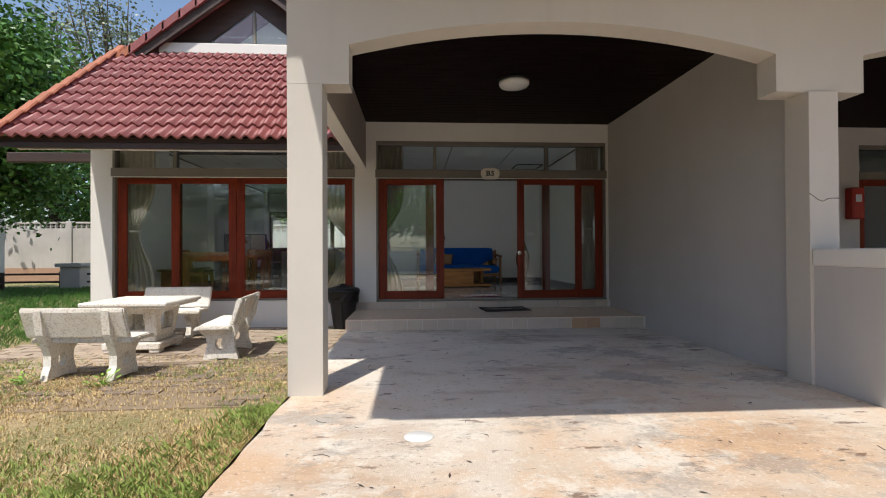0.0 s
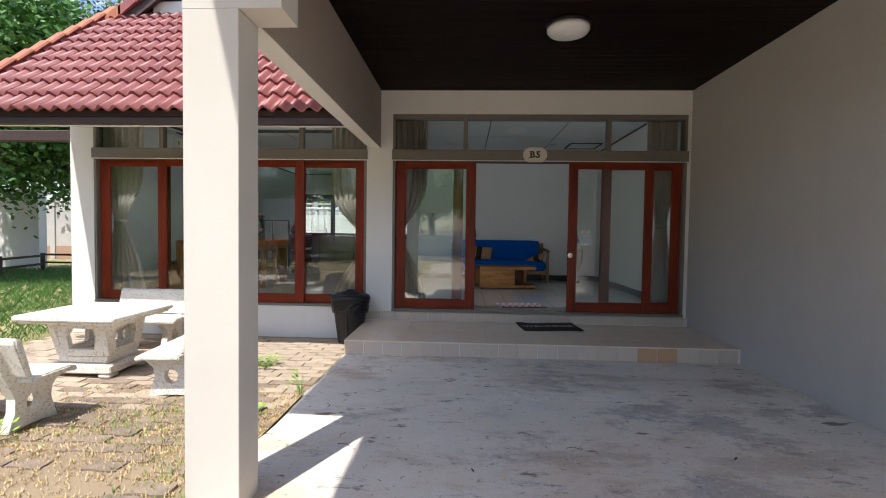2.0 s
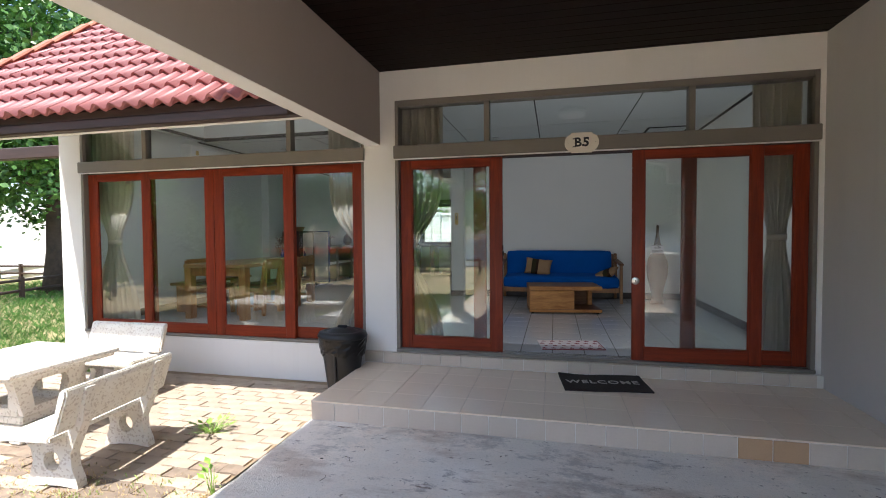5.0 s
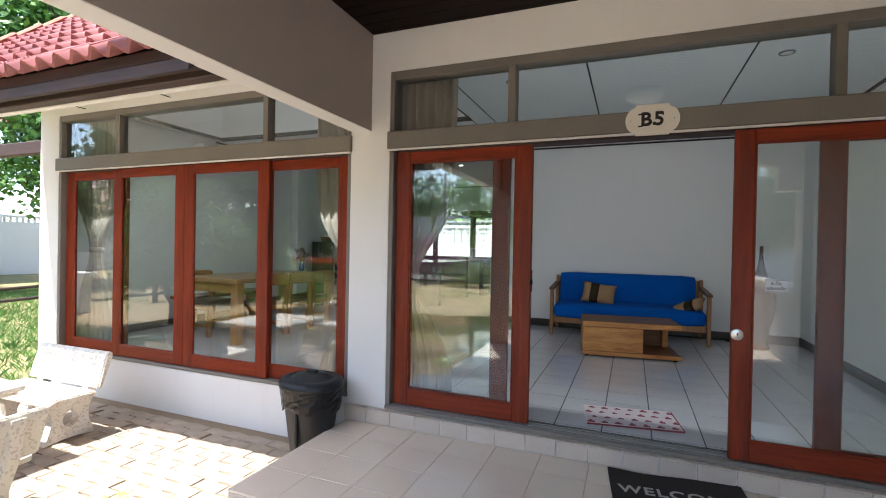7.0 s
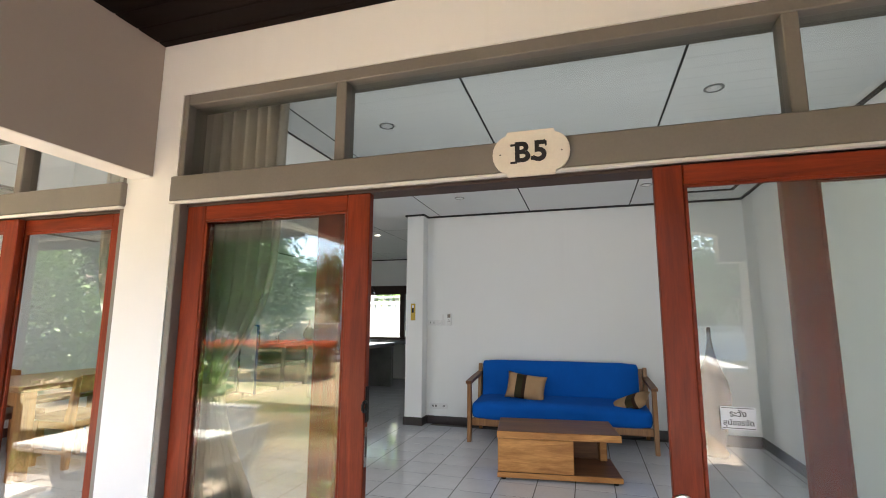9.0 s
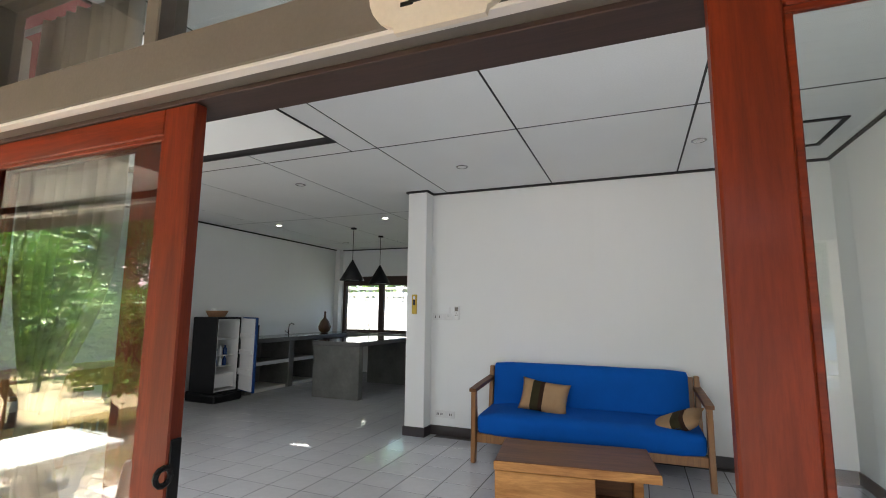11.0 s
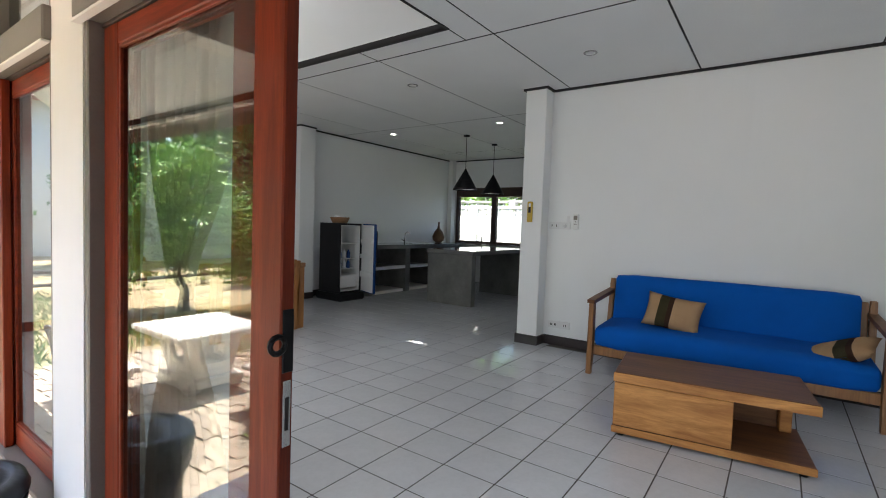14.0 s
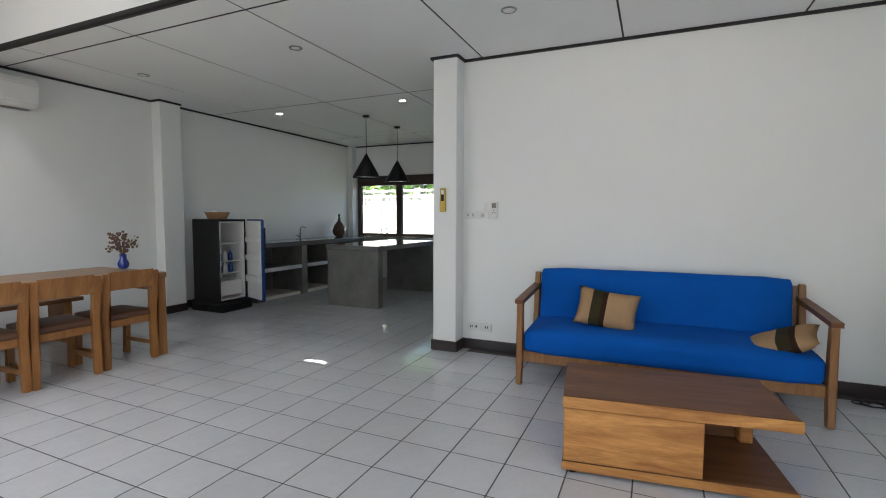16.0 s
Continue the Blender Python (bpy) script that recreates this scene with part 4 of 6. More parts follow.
for j in range(7):
    z = 0.40 + 0.025 * j
    rings.append([bm.verts.new(((0.212 + 0.004 * j + rb_.uniform(0, 0.016)) * math.cos(2 * math.pi * i / 36), 0.86 * (0.212 + 0.004 * j + rb_.uniform(0, 0.016)) * math.sin(2 * math.pi * i / 36), z + (rb_.uniform(-0.03, 0.02) if j == 0 else 0))) for i in range(36)])
for a, b in zip(rings, rings[1:]):
    for i in range(36):
        bm.faces.new((a[i], a[(i + 1) % 36], b[(i + 1) % 36], b[i]))
mesh_ob("bag", bm, M_BAG, tb)
lathe("lid", M_BIN, [(0.245, 0.545), (0.25, 0.565), (0.235, 0.60), (0.19, 0.615), (0.18, 0.605), (0.15, 0.605), (0.11, 0.635), (0.0, 0.645)], tb, 32, sx=1.0, sy=0.86)
boxes("handle", M_BIN, [(-0.05, 0.05, -0.02, 0.02, 0.635, 0.665)], tb, 0.01)
boxes("rib", M_BIN, [(-0.012, 0.012, -0.18, -0.155, 0.03, 0.42)], tb, 0.006)


# ---- concrete garden set ----
def bench_leg():
    """Side slab of a concrete bench with a round hole; depth along x, seat towards +x."""
    out = [(-0.20, 0.0), (-0.06, 0.02), (0.06, 0.02), (0.20, 0.0), (0.17, 0.10), (0.145, 0.20), (0.16, 0.29), (0.23, 0.36), (0.235, 0.40),
           (-0.10, 0.40), (-0.15, 0.46), (-0.225, 0.76), (-0.29, 0.76), (-0.25, 0.50), (-0.19, 0.36), (-0.15, 0.26), (-0.155, 0.15), (-0.19, 0.06)]
    hole = [(0.0 + 0.062 * math.cos(2 * math.pi * k / 16), 0.20 + 0.075 * math.sin(2 * math.pi * k / 16)) for k in range(16)]
    bm = bmesh.new()
    ov = [bm.verts.new((x, 0, z)) for x, z in out]
    hv = [bm.verts.new((x, 0, z)) for x, z in hole]
    es = [bm.edges.new((a, b)) for a, b in zip(ov, ov[1:] + ov[:1])] + [bm.edges.new((a, b)) for a, b in zip(hv, hv[1:] + hv[:1])]
    bmesh.ops.triangle_fill(bm, edges=es, use_beauty=True)
    for f in [f for f in bm.faces if all(v in hv for v in f.verts)]:
        bm.faces.remove(f)
    r = bmesh.ops.extrude_face_region(bm, geom=bm.faces[:])
    bmesh.ops.translate(bm, verts=[v for v in r["geom"] if isinstance(v, bmesh.types.BMVert)], vec=(0, 0.075, 0))
    return bm


def bench(m):
    b = thing("concrete_bench", m, "white speckled terrazzo garden bench on stained slab legs", "bench", "garden benches")
    for yy in (-0.36, 0.285):
        ob = mesh_ob("leg", bench_leg(), M_TERRAZZO, b)
        ob.location = (0, yy, 0)
    prism("seat", M_TERRAZZO, [(-0.14, 0.395), (0.19, 0.40), (0.25, 0.385), (0.255, 0.43), (0.19, 0.455), (-0.13, 0.445)], -0.5, 0.5, "y", b, 0.012)
    prism("backrest", M_TERRAZZO, [(-0.135, 0.455), (-0.22, 0.78), (-0.275, 0.79), (-0.275, 0.74), (-0.185, 0.46)], -0.5, 0.5, "y", b, 0.012)
    return b


b1 = bench(pose(-3.04, 4.70, YARD, 0, 0, 88))
b1.scale = (0.9, 0.9, 0.84)
copy_thing(b1, pose(-2.15, 5.62, YARD, 0, 0, 186))
copy_thing(b1, pose(-3.38, 6.83, YARD, 0, 0, -89))

gt = thing("concrete_table", pose(-3.265, 5.97, YARD, 0, 0, 0), "white stained terrazzo garden table on a pedestal", "table")
boxes("top", M_TERRAZZO, [(-0.47, 0.47, -0.44, 0.44, 0.545, 0.595)], gt, 0.014)
boxes("top_edge", M_TERRAZZO, [(-0.44, 0.44, -0.41, 0.41, 0.52, 0.545)], gt, 0.008)
boxes("foot", M_TERRAZZO, [(-0.32, 0.32, -0.28, 0.28, 0.04, 0.12), (-0.31, -0.19, -0.27, -0.15, 0, 0.04), (0.19, 0.31, -0.27, -0.15, 0, 0.04), (-0.31, -0.19, 0.15, 0.27, 0, 0.04), (0.19, 0.31, 0.15, 0.27, 0, 0.04)], gt, 0.012)
boxes("foot_step", M_TERRAZZO, [(-0.24, 0.24, -0.21, 0.21, 0.12, 0.19)], gt, 0.012)


def ped_side(flip):
    bm = bmesh.new()
    out = [(-0.20, 0.19), (0.20, 0.19), (0.29, 0.52), (-0.29, 0.52)]
    hole = [(-0.12, 0.25), (0.12, 0.25), (0.145, 0.38), (0.11, 0.45), (0.05, 0.40), (0.0, 0.45), (-0.05, 0.40), (-0.11, 0.45), (-0.145, 0.38)]
    ov = [bm.verts.new((x, 0, z)) for x, z in out]
    hv = [bm.verts.new((x, 0, z)) for x, z in hole]
    es = [bm.edges.new((a, b)) for a, b in zip(ov, ov[1:] + ov[:1])] + [bm.edges.new((a, b)) for a, b in zip(hv, hv[1:] + hv[:1])]
    bmesh.ops.triangle_fill(bm, edges=es, use_beauty=True)
    for f in [f for f in bm.faces if all(v in hv for v in f.verts)]:
        bm.faces.remove(f)
    r = bmesh.ops.extrude_face_region(bm, geom=bm.faces[:])
    bmesh.ops.translate(bm, verts=[v for v in r["geom"] if isinstance(v, bmesh.types.BMVert)], vec=(0, 0.05, 0))
    return bm


for k, (a, dd) in enumerate(((0, 0.20), (90, 0.24), (180, 0.20), (270, 0.24))):
    ob = mesh_ob("pedestal_side", ped_side(k), M_TERRAZZO, gt)
    ob.matrix_local = Matrix.Rotation(radians(a), 4, "Z") @ Matrix.Translation((0, -dd, 0)) @ Matrix.Rotation(radians(4), 4, "X")


# ---- living room ----
def soft_box(name, mat, size, m, parent, puff=0.02, r=0.05):
    """A padded block with rounded edges and slightly swollen faces."""
    bm = bmesh.new()
    bmesh.ops.create_cube(bm, size=1.0)
    bmesh.ops.subdivide_edges(bm, edges=bm.edges[:], cuts=9, use_grid_fill=True)
    sx, sy, sz = (s / 2 for s in size)
    for v in bm.verts:
        p = Vector((v.co.x * 2 * sx, v.co.y * 2 * sy, v.co.z * 2 * sz))
        q = Vector((max(-sx + r, min(sx - r, p.x)), max(-sy + r, min(sy - r, p.y)), max(-sz + r, min(sz - r, p.z))))
        d = p - q
        if d.length > 1e-6:
            p = q + d.normalized() * r
        f = (1 - (p.x / sx) ** 2) * (1 - (p.y / sy) ** 2)
        p.z += puff * max(0, f) * (1 if p.z > 0 else -1) * 0.6
        p.z += 0.004 * noise.noise((p.x * 5, p.y * 5, p.z * 5))
        v.co = p
    ob = mesh_ob(name, bm, mat, parent, True)
    ob.matrix_local = m
    return ob


sofa = thing("sofa", pose(1.007, 11.445, ROOM, 0, 0, 1.2), "royal blue fabric sofa with golden wooden frame", "sofa")
# frame: front y -0.34, back y +0.34
for sx in (-1, 1):
    xc = sx * 0.965
    prism("leg", M_SOFAWOOD, [(-0.36, 0.0), (-0.31, 0.0), (-0.275, 0.20), (-0.27, 0.35), (-0.285, 0.63), (-0.345, 0.63), (-0.335, 0.40), (-0.34, 0.22)], xc - 0.022, xc + 0.022, "x", sofa, 0.005)
    prism("leg", M_SOFAWOOD, [(0.32, 0.0), (0.365, 0.0), (0.30, 0.30), (0.365, 0.795), (0.322, 0.795), (0.245, 0.30)], xc - 0.022, xc + 0.022, "x", sofa, 0.005)
    prism("armrest", M_TABTOP, [(-0.365, 0.625), (-0.365, 0.655), (-0.10, 0.675), (0.345, 0.70), (0.34, 0.665), (-0.10, 0.64)], xc - 0.032, xc + 0.032, "x", sofa, 0.006)
boxes("rail", M_SOFAWOOD, [(-0.945, 0.945, -0.31, -0.27, 0.17, 0.25)], sofa, 0.006)
boxes("rail", M_SOFAWOOD, [(-0.945, 0.945, 0.25, 0.285, 0.18, 0.25)], sofa, 0.006)
soft_box("seat_cushion", M_BLUE, (1.88, 0.66, 0.20), Matrix.Translation((0, -0.03, 0.345)) @ Matrix.Rotation(radians(2), 4, "X"), sofa, 0.02, 0.07)
soft_box("back_cushion", M_BLUE, (1.80, 0.16, 0.50), Matrix.Translation((-0.015, 0.255, 0.597)) @ Matrix.Rotation(radians(-9), 4, "X"), sofa, 0.0, 0.05)
boxes("back_board", M_SOFAWOOD, [(-0.94, 0.94, -0.012, 0.012, -0.22, 0.16)], sofa, 0.005).matrix_local = Matrix.Translation((0, 0.352, 0.62)) @ Matrix.Rotation(radians(-9), 4, "X")


def cushion(m, label, stripe=3):
    c = thing("cushion", m, label, "cushion", "sofa cushions")
    bm = bmesh.new()
    n, w, h = 12, 0.45, 0.30
    for side in (1, -1):
        g = {}
        for i in range(n + 1):
            for j in range(n + 1):
                u, v = 2 * i / n - 1, 2 * j / n - 1
                pin = 1 - 0.10 * (1 - u * u) * abs(v) ** 3 - 0.0
                pin2 = 1 - 0.08 * (1 - v * v) * abs(u) ** 3
                t = 0.062 * ((1 - u ** 4) * (1 - v ** 4)) ** 0.6
                g[i, j] = bm.verts.new((u * w / 2 * pin2, side * t + 0.004 * noise.noise((u * 3, v * 3, side)), v * h / 2 * pin + h / 2))
        for i in range(n):
            for j in range(n):
                f = bm.faces.new((g[i, j], g[i + 1, j], g[i + 1, j + 1], g[i, j + 1]))
                f.material_index = 1 if stripe <= i < stripe + 2 else 2 if i == stripe + 2 else 0
    bmesh.ops.remove_doubles(bm, verts=bm.verts[:], dist=0.002)
    mesh_ob("cover", bm, [M_CUSH, M_CUSH_D, M_CUSH_B], c, True)
    return c


cushion(pose(0.632, 11.31, 0.735, -20, 7, -2), "tan cushion with dark olive and brown stripes on the sofa")
cushion(pose(1.705, 11.16, 0.725, -76, -24, -20), "tan striped cushion slumped in the sofa corner", 6)

ct = thing("coffee_table", pose(1.042, 10.295, ROOM, 0, 0, 7.4), "low brown wooden coffee table with drawer box", "coffee table")
boxes("top", M_TABTOP, [(-0.51, 0.51, -0.288, 0.288, 0.335, 0.395)], ct, 0.008)
boxes("top_edge", M_TABSIDE, [(-0.511, 0.511, -0.2895, -0.2875, 0.338, 0.392)], ct, 0)
boxes("drawer_front", M_TABSIDE, [(-0.505, 0.125, -0.285, -0.258, 0.065, 0.333)], ct, 0.004)
boxes("box_side", M_TABSIDE, [(-0.505, -0.478, -0.257, 0.275, 0.065, 0.333)], ct, 0.003)
boxes("box_side", M_TABTOP, [(0.098, 0.125, -0.257, 0.275, 0.065, 0.333)], ct, 0.003)
boxes("back_panel", M_TABTOP, [(-0.477, 0.097, 0.25, 0.275, 0.065, 0.333)], ct, 0.003)
boxes("bottom", M_TABTOP, [(-0.51, 0.51, -0.288, 0.288, 0.018, 0.063)], ct, 0.006)
boxes("bottom_edge", M_TABSIDE, [(-0.511, 0.511, -0.2895, -0.2875, 0.020, 0.061)], ct, 0)
boxes("post", M_TABSIDE, [(0.40, 0.465, 0.175, 0.255, 0.064, 0.334)], ct, 0.006)
boxes("bay_back", M_TABTOP, [(0.127, 0.399, 0.238, 0.26, 0.064, 0.333)], ct, 0.004)
for px, py in ((-0.46, -0.25), (0.46, -0.25), (-0.46, 0.25), (0.46, 0.25)):
    lathe("foot", M_BLACK, [(0.022, 0.0), (0.022, 0.02)], ct, 12, (px, py))

rug = thing("small_rug", pose(1.08, 8.07, ROOM, 0, 0, 9), "pale pink mat with maroon printed motifs", "mat")
bm = bmesh.new()
add_box(bm, (-0.31, 0.31, -0.195, 0.195, 0, 0.008), 0.002)
mesh_ob("sheet", bm, M_RUG, rug)
bm = bmesh.new()
rr = random.Random(2)
for i in range(7):
    for j in range(4):
        x, y = -0.27 + i * 0.09 + (0.02 if j % 2 else -0.01), -0.15 + j * 0.1
        w, h = rr.uniform(0.016, 0.026), rr.uniform(0.012, 0.022)
        add_box(bm, (x - w, x + w, y - h, y + h * 0.3, 0.0082, 0.0092))
        add_box(bm, (x - w * 0.4, x + w * 0.4, y + h * 0.5, y + h * 1.2, 0.0082, 0.0092))
add_box(bm, (-0.31, 0.31, -0.197, -0.19, 0.0, 0.0095))
add_box(bm, (0.305, 0.313, -0.19, 0.19, 0.0, 0.0095))
mesh_ob("print", bm, M_RUGRED, rug)


# wall fittings
def plate(name, x, z, w, h, label, dots=()):
    p = thing(name, pose(x, BACK, z), label, "switch" if "switch" in name else "socket")
    boxes("cover", M_WHITE, [(-w / 2, w / 2, -0.012, 0, -h / 2, h / 2)], p, 0.003)
    for a in dots:
        boxes("slot", M_INK, [(a - 0.004, a + 0.004, -0.0135, -0.0122, -0.012, 0.012)], p, 0)
    return p


plate("light_switch", -0.64, 1.592, 0.12, 0.075, "white double light switch plate", (-0.025, 0.025))
plate("light_switch", -0.52, 1.592, 0.12, 0.075, "white fan switch plate", ())
lathe("knob", M_WHITE, [(0.02, 0.012), (0.018, 0.03)], bpy.data.objects["light_switch.001"], 16).matrix_local = pose(0.0, 0, 0, 90)
boxes("rocker", M_WHITE, [(0.02, 0.05, -0.018, -0.012, 0.04, 0.11)], bpy.data.objects["light_switch.001"], 0.003)
plate("wall_socket", -0.60, 0.520, 0.12, 0.075, "white twin wall socket", (-0.03, -0.015, 0.015, 0.03))
plate("wall_socket", -0.48, 0.520, 0.12, 0.075, "white wall socket with data outlet", (0.0, 0.02))
rc = thing("remote_control", pose(-0.402, BACK, 1.557), "white air conditioner remote in a wall holder", "remote control")
boxes("case", M_WHITE, [(-0.03, 0.03, -0.03, 0, 0, 0.16)], rc, 0.006)
boxes("screen", M_GREY, [(-0.02, 0.02, -0.0315, -0.0302, 0.10, 0.145)], rc, 0)
boxes("buttons", M_GREY, [(-0.015, -0.005, -0.0315, -0.0302, 0.05, 0.06), (0.005, 0.015, -0.0315, -0.0302, 0.05, 0.06), (-0.005, 0.005, -0.0315, -0.0302, 0.075, 0.085)], rc, 0)
yb = thing("key_card_holder", pose(-0.85, 11.67, 1.62), "yellow plastic holder fixed to the pillar", "holder")
boxes("case", M_YELLOW, [(-0.03, 0.03, -0.02, 0, 0, 0.22)], yb, 0.005)
boxes("card", M_BLACK, [(-0.014, 0.014, -0.0245, -0.0202, 0.10, 0.16)], yb, 0.002)
boxes("slot", M_STICKER, [(-0.012, 0.012, -0.0235, -0.0202, 0.165, 0.2)], yb, 0.001)

cb = thing("power_cable", pose(2.33, 11.68, ROOM), "black coiled cable lying on the floor", "cable")
tube("cord", M_BLACK, [(0.10 * math.cos(t * 0.5) + 0.012 * t * 0.3, 0.05 * math.sin(t * 0.5), 0.006 + 0.002 * (t % 3)) for t in range(32)], 0.005, cb, 6)

# carved wooden ornament standing beside the sofa
orn = thing("carved_ornament", pose(2.55, 11.3, ROOM), "tall carved brown wooden bottle-shaped ornament", "ornament")
lathe("body", M_GOURD, [(0.10, 0.0), (0.11, 0.03), (0.08, 0.08), (0.11, 0.26), (0.155, 0.46), (0.165, 0.60), (0.145, 0.72), (0.095, 0.85), (0.048, 0.98), (0.024, 1.12), (0.018, 1.20), (0.021, 1.21), (0.02, 1.27), (0.012, 1.275)], orn, 24, sx=1.0, sy=0.7)

# downlights
for lx, ly in ((-3.97, 10.94), (-1.95, 10.95), (-0.03, 10.96), (2.0, 10.96), (-4.0, 12.94), (-2.0, 12.97), (-4.05, 15.0), (-2.0, 15.0), (-0.01, 8.80), (2.15, 8.83)):
    dl = thing("downlight", pose(lx, ly, CEIL), "round recessed ceiling downlight with metal rim", "downlight", "downlights")
    bm = bmesh.new()
    add_lathe(bm, [(0.044, -0.002), (0.054, -0.006), (0.058, -0.003), (0.058, 0.0)], 24)
    mesh_ob("rim", bm, M_METAL, dl, True)
    lathe("bulb", M_BULB if (lx, ly) in ((-4.0, 12.94), (-2.0, 12.97)) else M_WHITE, [(0.042, -0.0045), (0.03, -0.008), (0.0, -0.009)], dl, 20)

# air conditioner
ac = thing("air_conditioner", pose(LEFT, 9.97, 2.635), "white wall-mounted split air conditioner", "air conditioner")
prism("case", M_WHITE, [(0.0, 0.0), (0.14, 0.0), (0.20, 0.06), (0.215, 0.24), (0.18, 0.30), (0.0, 0.30)], -0.42, 0.42, "y", ac, 0.012)
boxes("louvre", M_GREY, [(0.06, 0.15, -0.37, 0.37, -0.003, 0.001)], ac, 0.001)
boxes("badge", M_YELLOW, [(0.2165, 0.218, -0.33, -0.27, 0.13, 0.2)], ac, 0)

# ---- dining corner ----
dt = thing("dining_table", pose(-3.63, 9.57, ROOM), "long honey wooden dining table on slab legs", "dining table")
boxes("top", M_DINTOP, [(-0.49, 0.49, -0.96, 0.96, 0.715, 0.765)], dt, 0.006)
for yy in (-0.95, 0.84):
    boxes("leg", M_DINWOOD, [(0.38, 0.485, yy, yy + 0.11, 0, 0.715)], dt, 0.006)
    boxes("leg", M_DINWOOD, [(-0.485, -0.38, yy, yy + 0.11, 0, 0.715)], dt, 0.006)
    boxes("apron", M_DINWOOD, [(-0.379, 0.379, yy + 0.03, yy + 0.07, 0.60, 0.714)], dt, 0.004)


def dining_chair(m):
    """Faces -x; the back stands at +x."""
    c = thing("dining_chair", m, "honey wooden dining chair with brown padded seat", "chair", "dining chairs")
    for sy in (-1, 1):
        y0 = sy * 0.205
        prism("back_leg", M_DINWOOD, [(0.235, 0.0), (0.19, 0.0), (0.165, 0.42), (0.235, 0.80), (0.275, 0.80), (0.22, 0.42)], y0 - 0.024, y0 + 0.024, "y", c, 0.005)
        prism("front_leg", M_DINWOOD, [(-0.21, 0.0), (-0.165, 0.0), (-0.14, 0.40), (-0.19, 0.40)], y0 - 0.022, y0 + 0.022, "y", c, 0.005)
        boxes("stretcher", M_DINWOOD, [(-0.17, 0.19, y0 - 0.012, y0 + 0.012, 0.12, 0.155)], c, 0.003)
        boxes("seat_rail", M_DINWOOD, [(-0.15, 0.18, y0 - 0.015, y0 + 0.015, 0.34, 0.40)], c, 0.003)
    prism("back_rail", M_DINWOOD, [(0.215, 0.66), (0.24, 0.81), (0.275, 0.815), (0.25, 0.66)], -0.18, 0.18, "y", c, 0.005)
    boxes("cross_rail", M_DINWOOD, [(0.165, 0.20, -0.18, 0.18, 0.34, 0.40)], c, 0.003)
    soft_box("seat", M_SEATPAD, (0.42, 0.42, 0.055), Matrix.Translation((-0.01, 0, 0.425)), c, 0.012, 0.02)
    return c


ch = dining_chair(pose(-3.35, 10.18, ROOM, 0, 0, 0))
copy_thing(ch, pose(-3.34, 9.70, ROOM, 0, 0, -3))
copy_thing(ch, pose(-3.36, 9.22, ROOM, 0, 0, 2))
copy_thing(ch, pose(-4.02, 9.05, ROOM, 0, 0, 180))
bn = thing("wall_bench", pose(-4.55, 9.75, ROOM), "brown wooden bench along the wall", "bench")
boxes("seat", M_TABTOP, [(-0.17, 0.17, -0.75, 0.75, 0.41, 0.45)], bn, 0.005)
for yy in (-0.65, 0.58):
    boxes("leg", M_DINWOOD, [(-0.15, 0.15, yy, yy + 0.07, 0, 0.41)], bn, 0.005)

vs_ = thing("flower_vase", pose(-3.75, 10.52, ROOM + 0.765), "cobalt blue vase with dried brown flowers", "vase")
lathe("vase", M_VASE, [(0.03, 0.0), (0.045, 0.02), (0.05, 0.05), (0.028, 0.10), (0.03, 0.14)], vs_, 20)
bm = bmesh.new()
rf = random.Random(6)
for k in range(34):
    a, r, h = rf.uniform(0, 6.28), rf.uniform(0.02, 0.12), rf.uniform(0.18, 0.33)
    tip = Vector((r * math.cos(a), r * math.sin(a), h))
    add_tube(bm, [(0, 0, 0.12), tip * 0.6 + Vector((0, 0, 0.08)), tip], [0.002, 0.0015, 0.001], 4)
    for q in range(5):
        o = tip + Vector((rf.uniform(-0.03, 0.03), rf.uniform(-0.03, 0.03), rf.uniform(-0.03, 0.03)))
        bmesh.ops.create_icosphere(bm, subdivisions=1, radius=rf.uniform(0.006, 0.014), matrix=Matrix.Translation(o))
tagged(mesh_ob("stems", bm, M_FLOWER, vs_), kind="stuff")

# ---- kitchen ----
fr = thing("refrigerator", pose(-4.24, 12.04, ROOM), "small black refrigerator with its blue door open", "refrigerator")
boxes("stand", M_BLACK, [(-0.52, 0.07, -0.03, 0.50, 0.0, 0.12)], fr, 0.02)
boxes("body", M_BLACK, [(-0.48, 0.0, 0.0, 0.025, 0.125, 1.235), (-0.48, 0.0, 0.435, 0.46, 0.125, 1.235), (-0.48, 0.0, 0.025, 0.435, 1.205, 1.235), (-0.48, 0.0, 0.025, 0.435, 0.125, 0.15), (-0.48, -0.455, 0.025, 0.435, 0.15, 1.205)], fr, 0.003)
boxes("liner", M_WHITE, [(-0.454, -0.44, 0.026, 0.434, 0.152, 1.203), (-0.44, -0.004, 0.026, 0.036, 0.152, 1.203), (-0.44, -0.004, 0.424, 0.434, 0.152, 1.203), (-0.44, -0.004, 0.036, 0.424, 0.152, 0.165), (-0.44, -0.004, 0.036, 0.424, 1.19, 1.203)], fr, 0.002)
boxes("shelf", M_WHITE, [(-0.43, -0.05, 0.037, 0.423, 0.90, 0.912)], fr, 0.002)
boxes("shelf", M_WHITE, [(-0.43, -0.05, 0.037, 0.423, 0.66, 0.667)], fr, 0.002)
boxes("shelf", M_WHITE, [(-0.43, -0.05, 0.037, 0.423, 0.50, 0.507)], fr, 0.002)
boxes("drawer", M_WHITE, [(-0.40, -0.04, 0.04, 0.42, 0.20, 0.40)], fr, 0.01)
fd = new("door")
fd.parent = fr
fd.matrix_local = pose(0.005, 0.46, 0.125, 0, 0, 70)
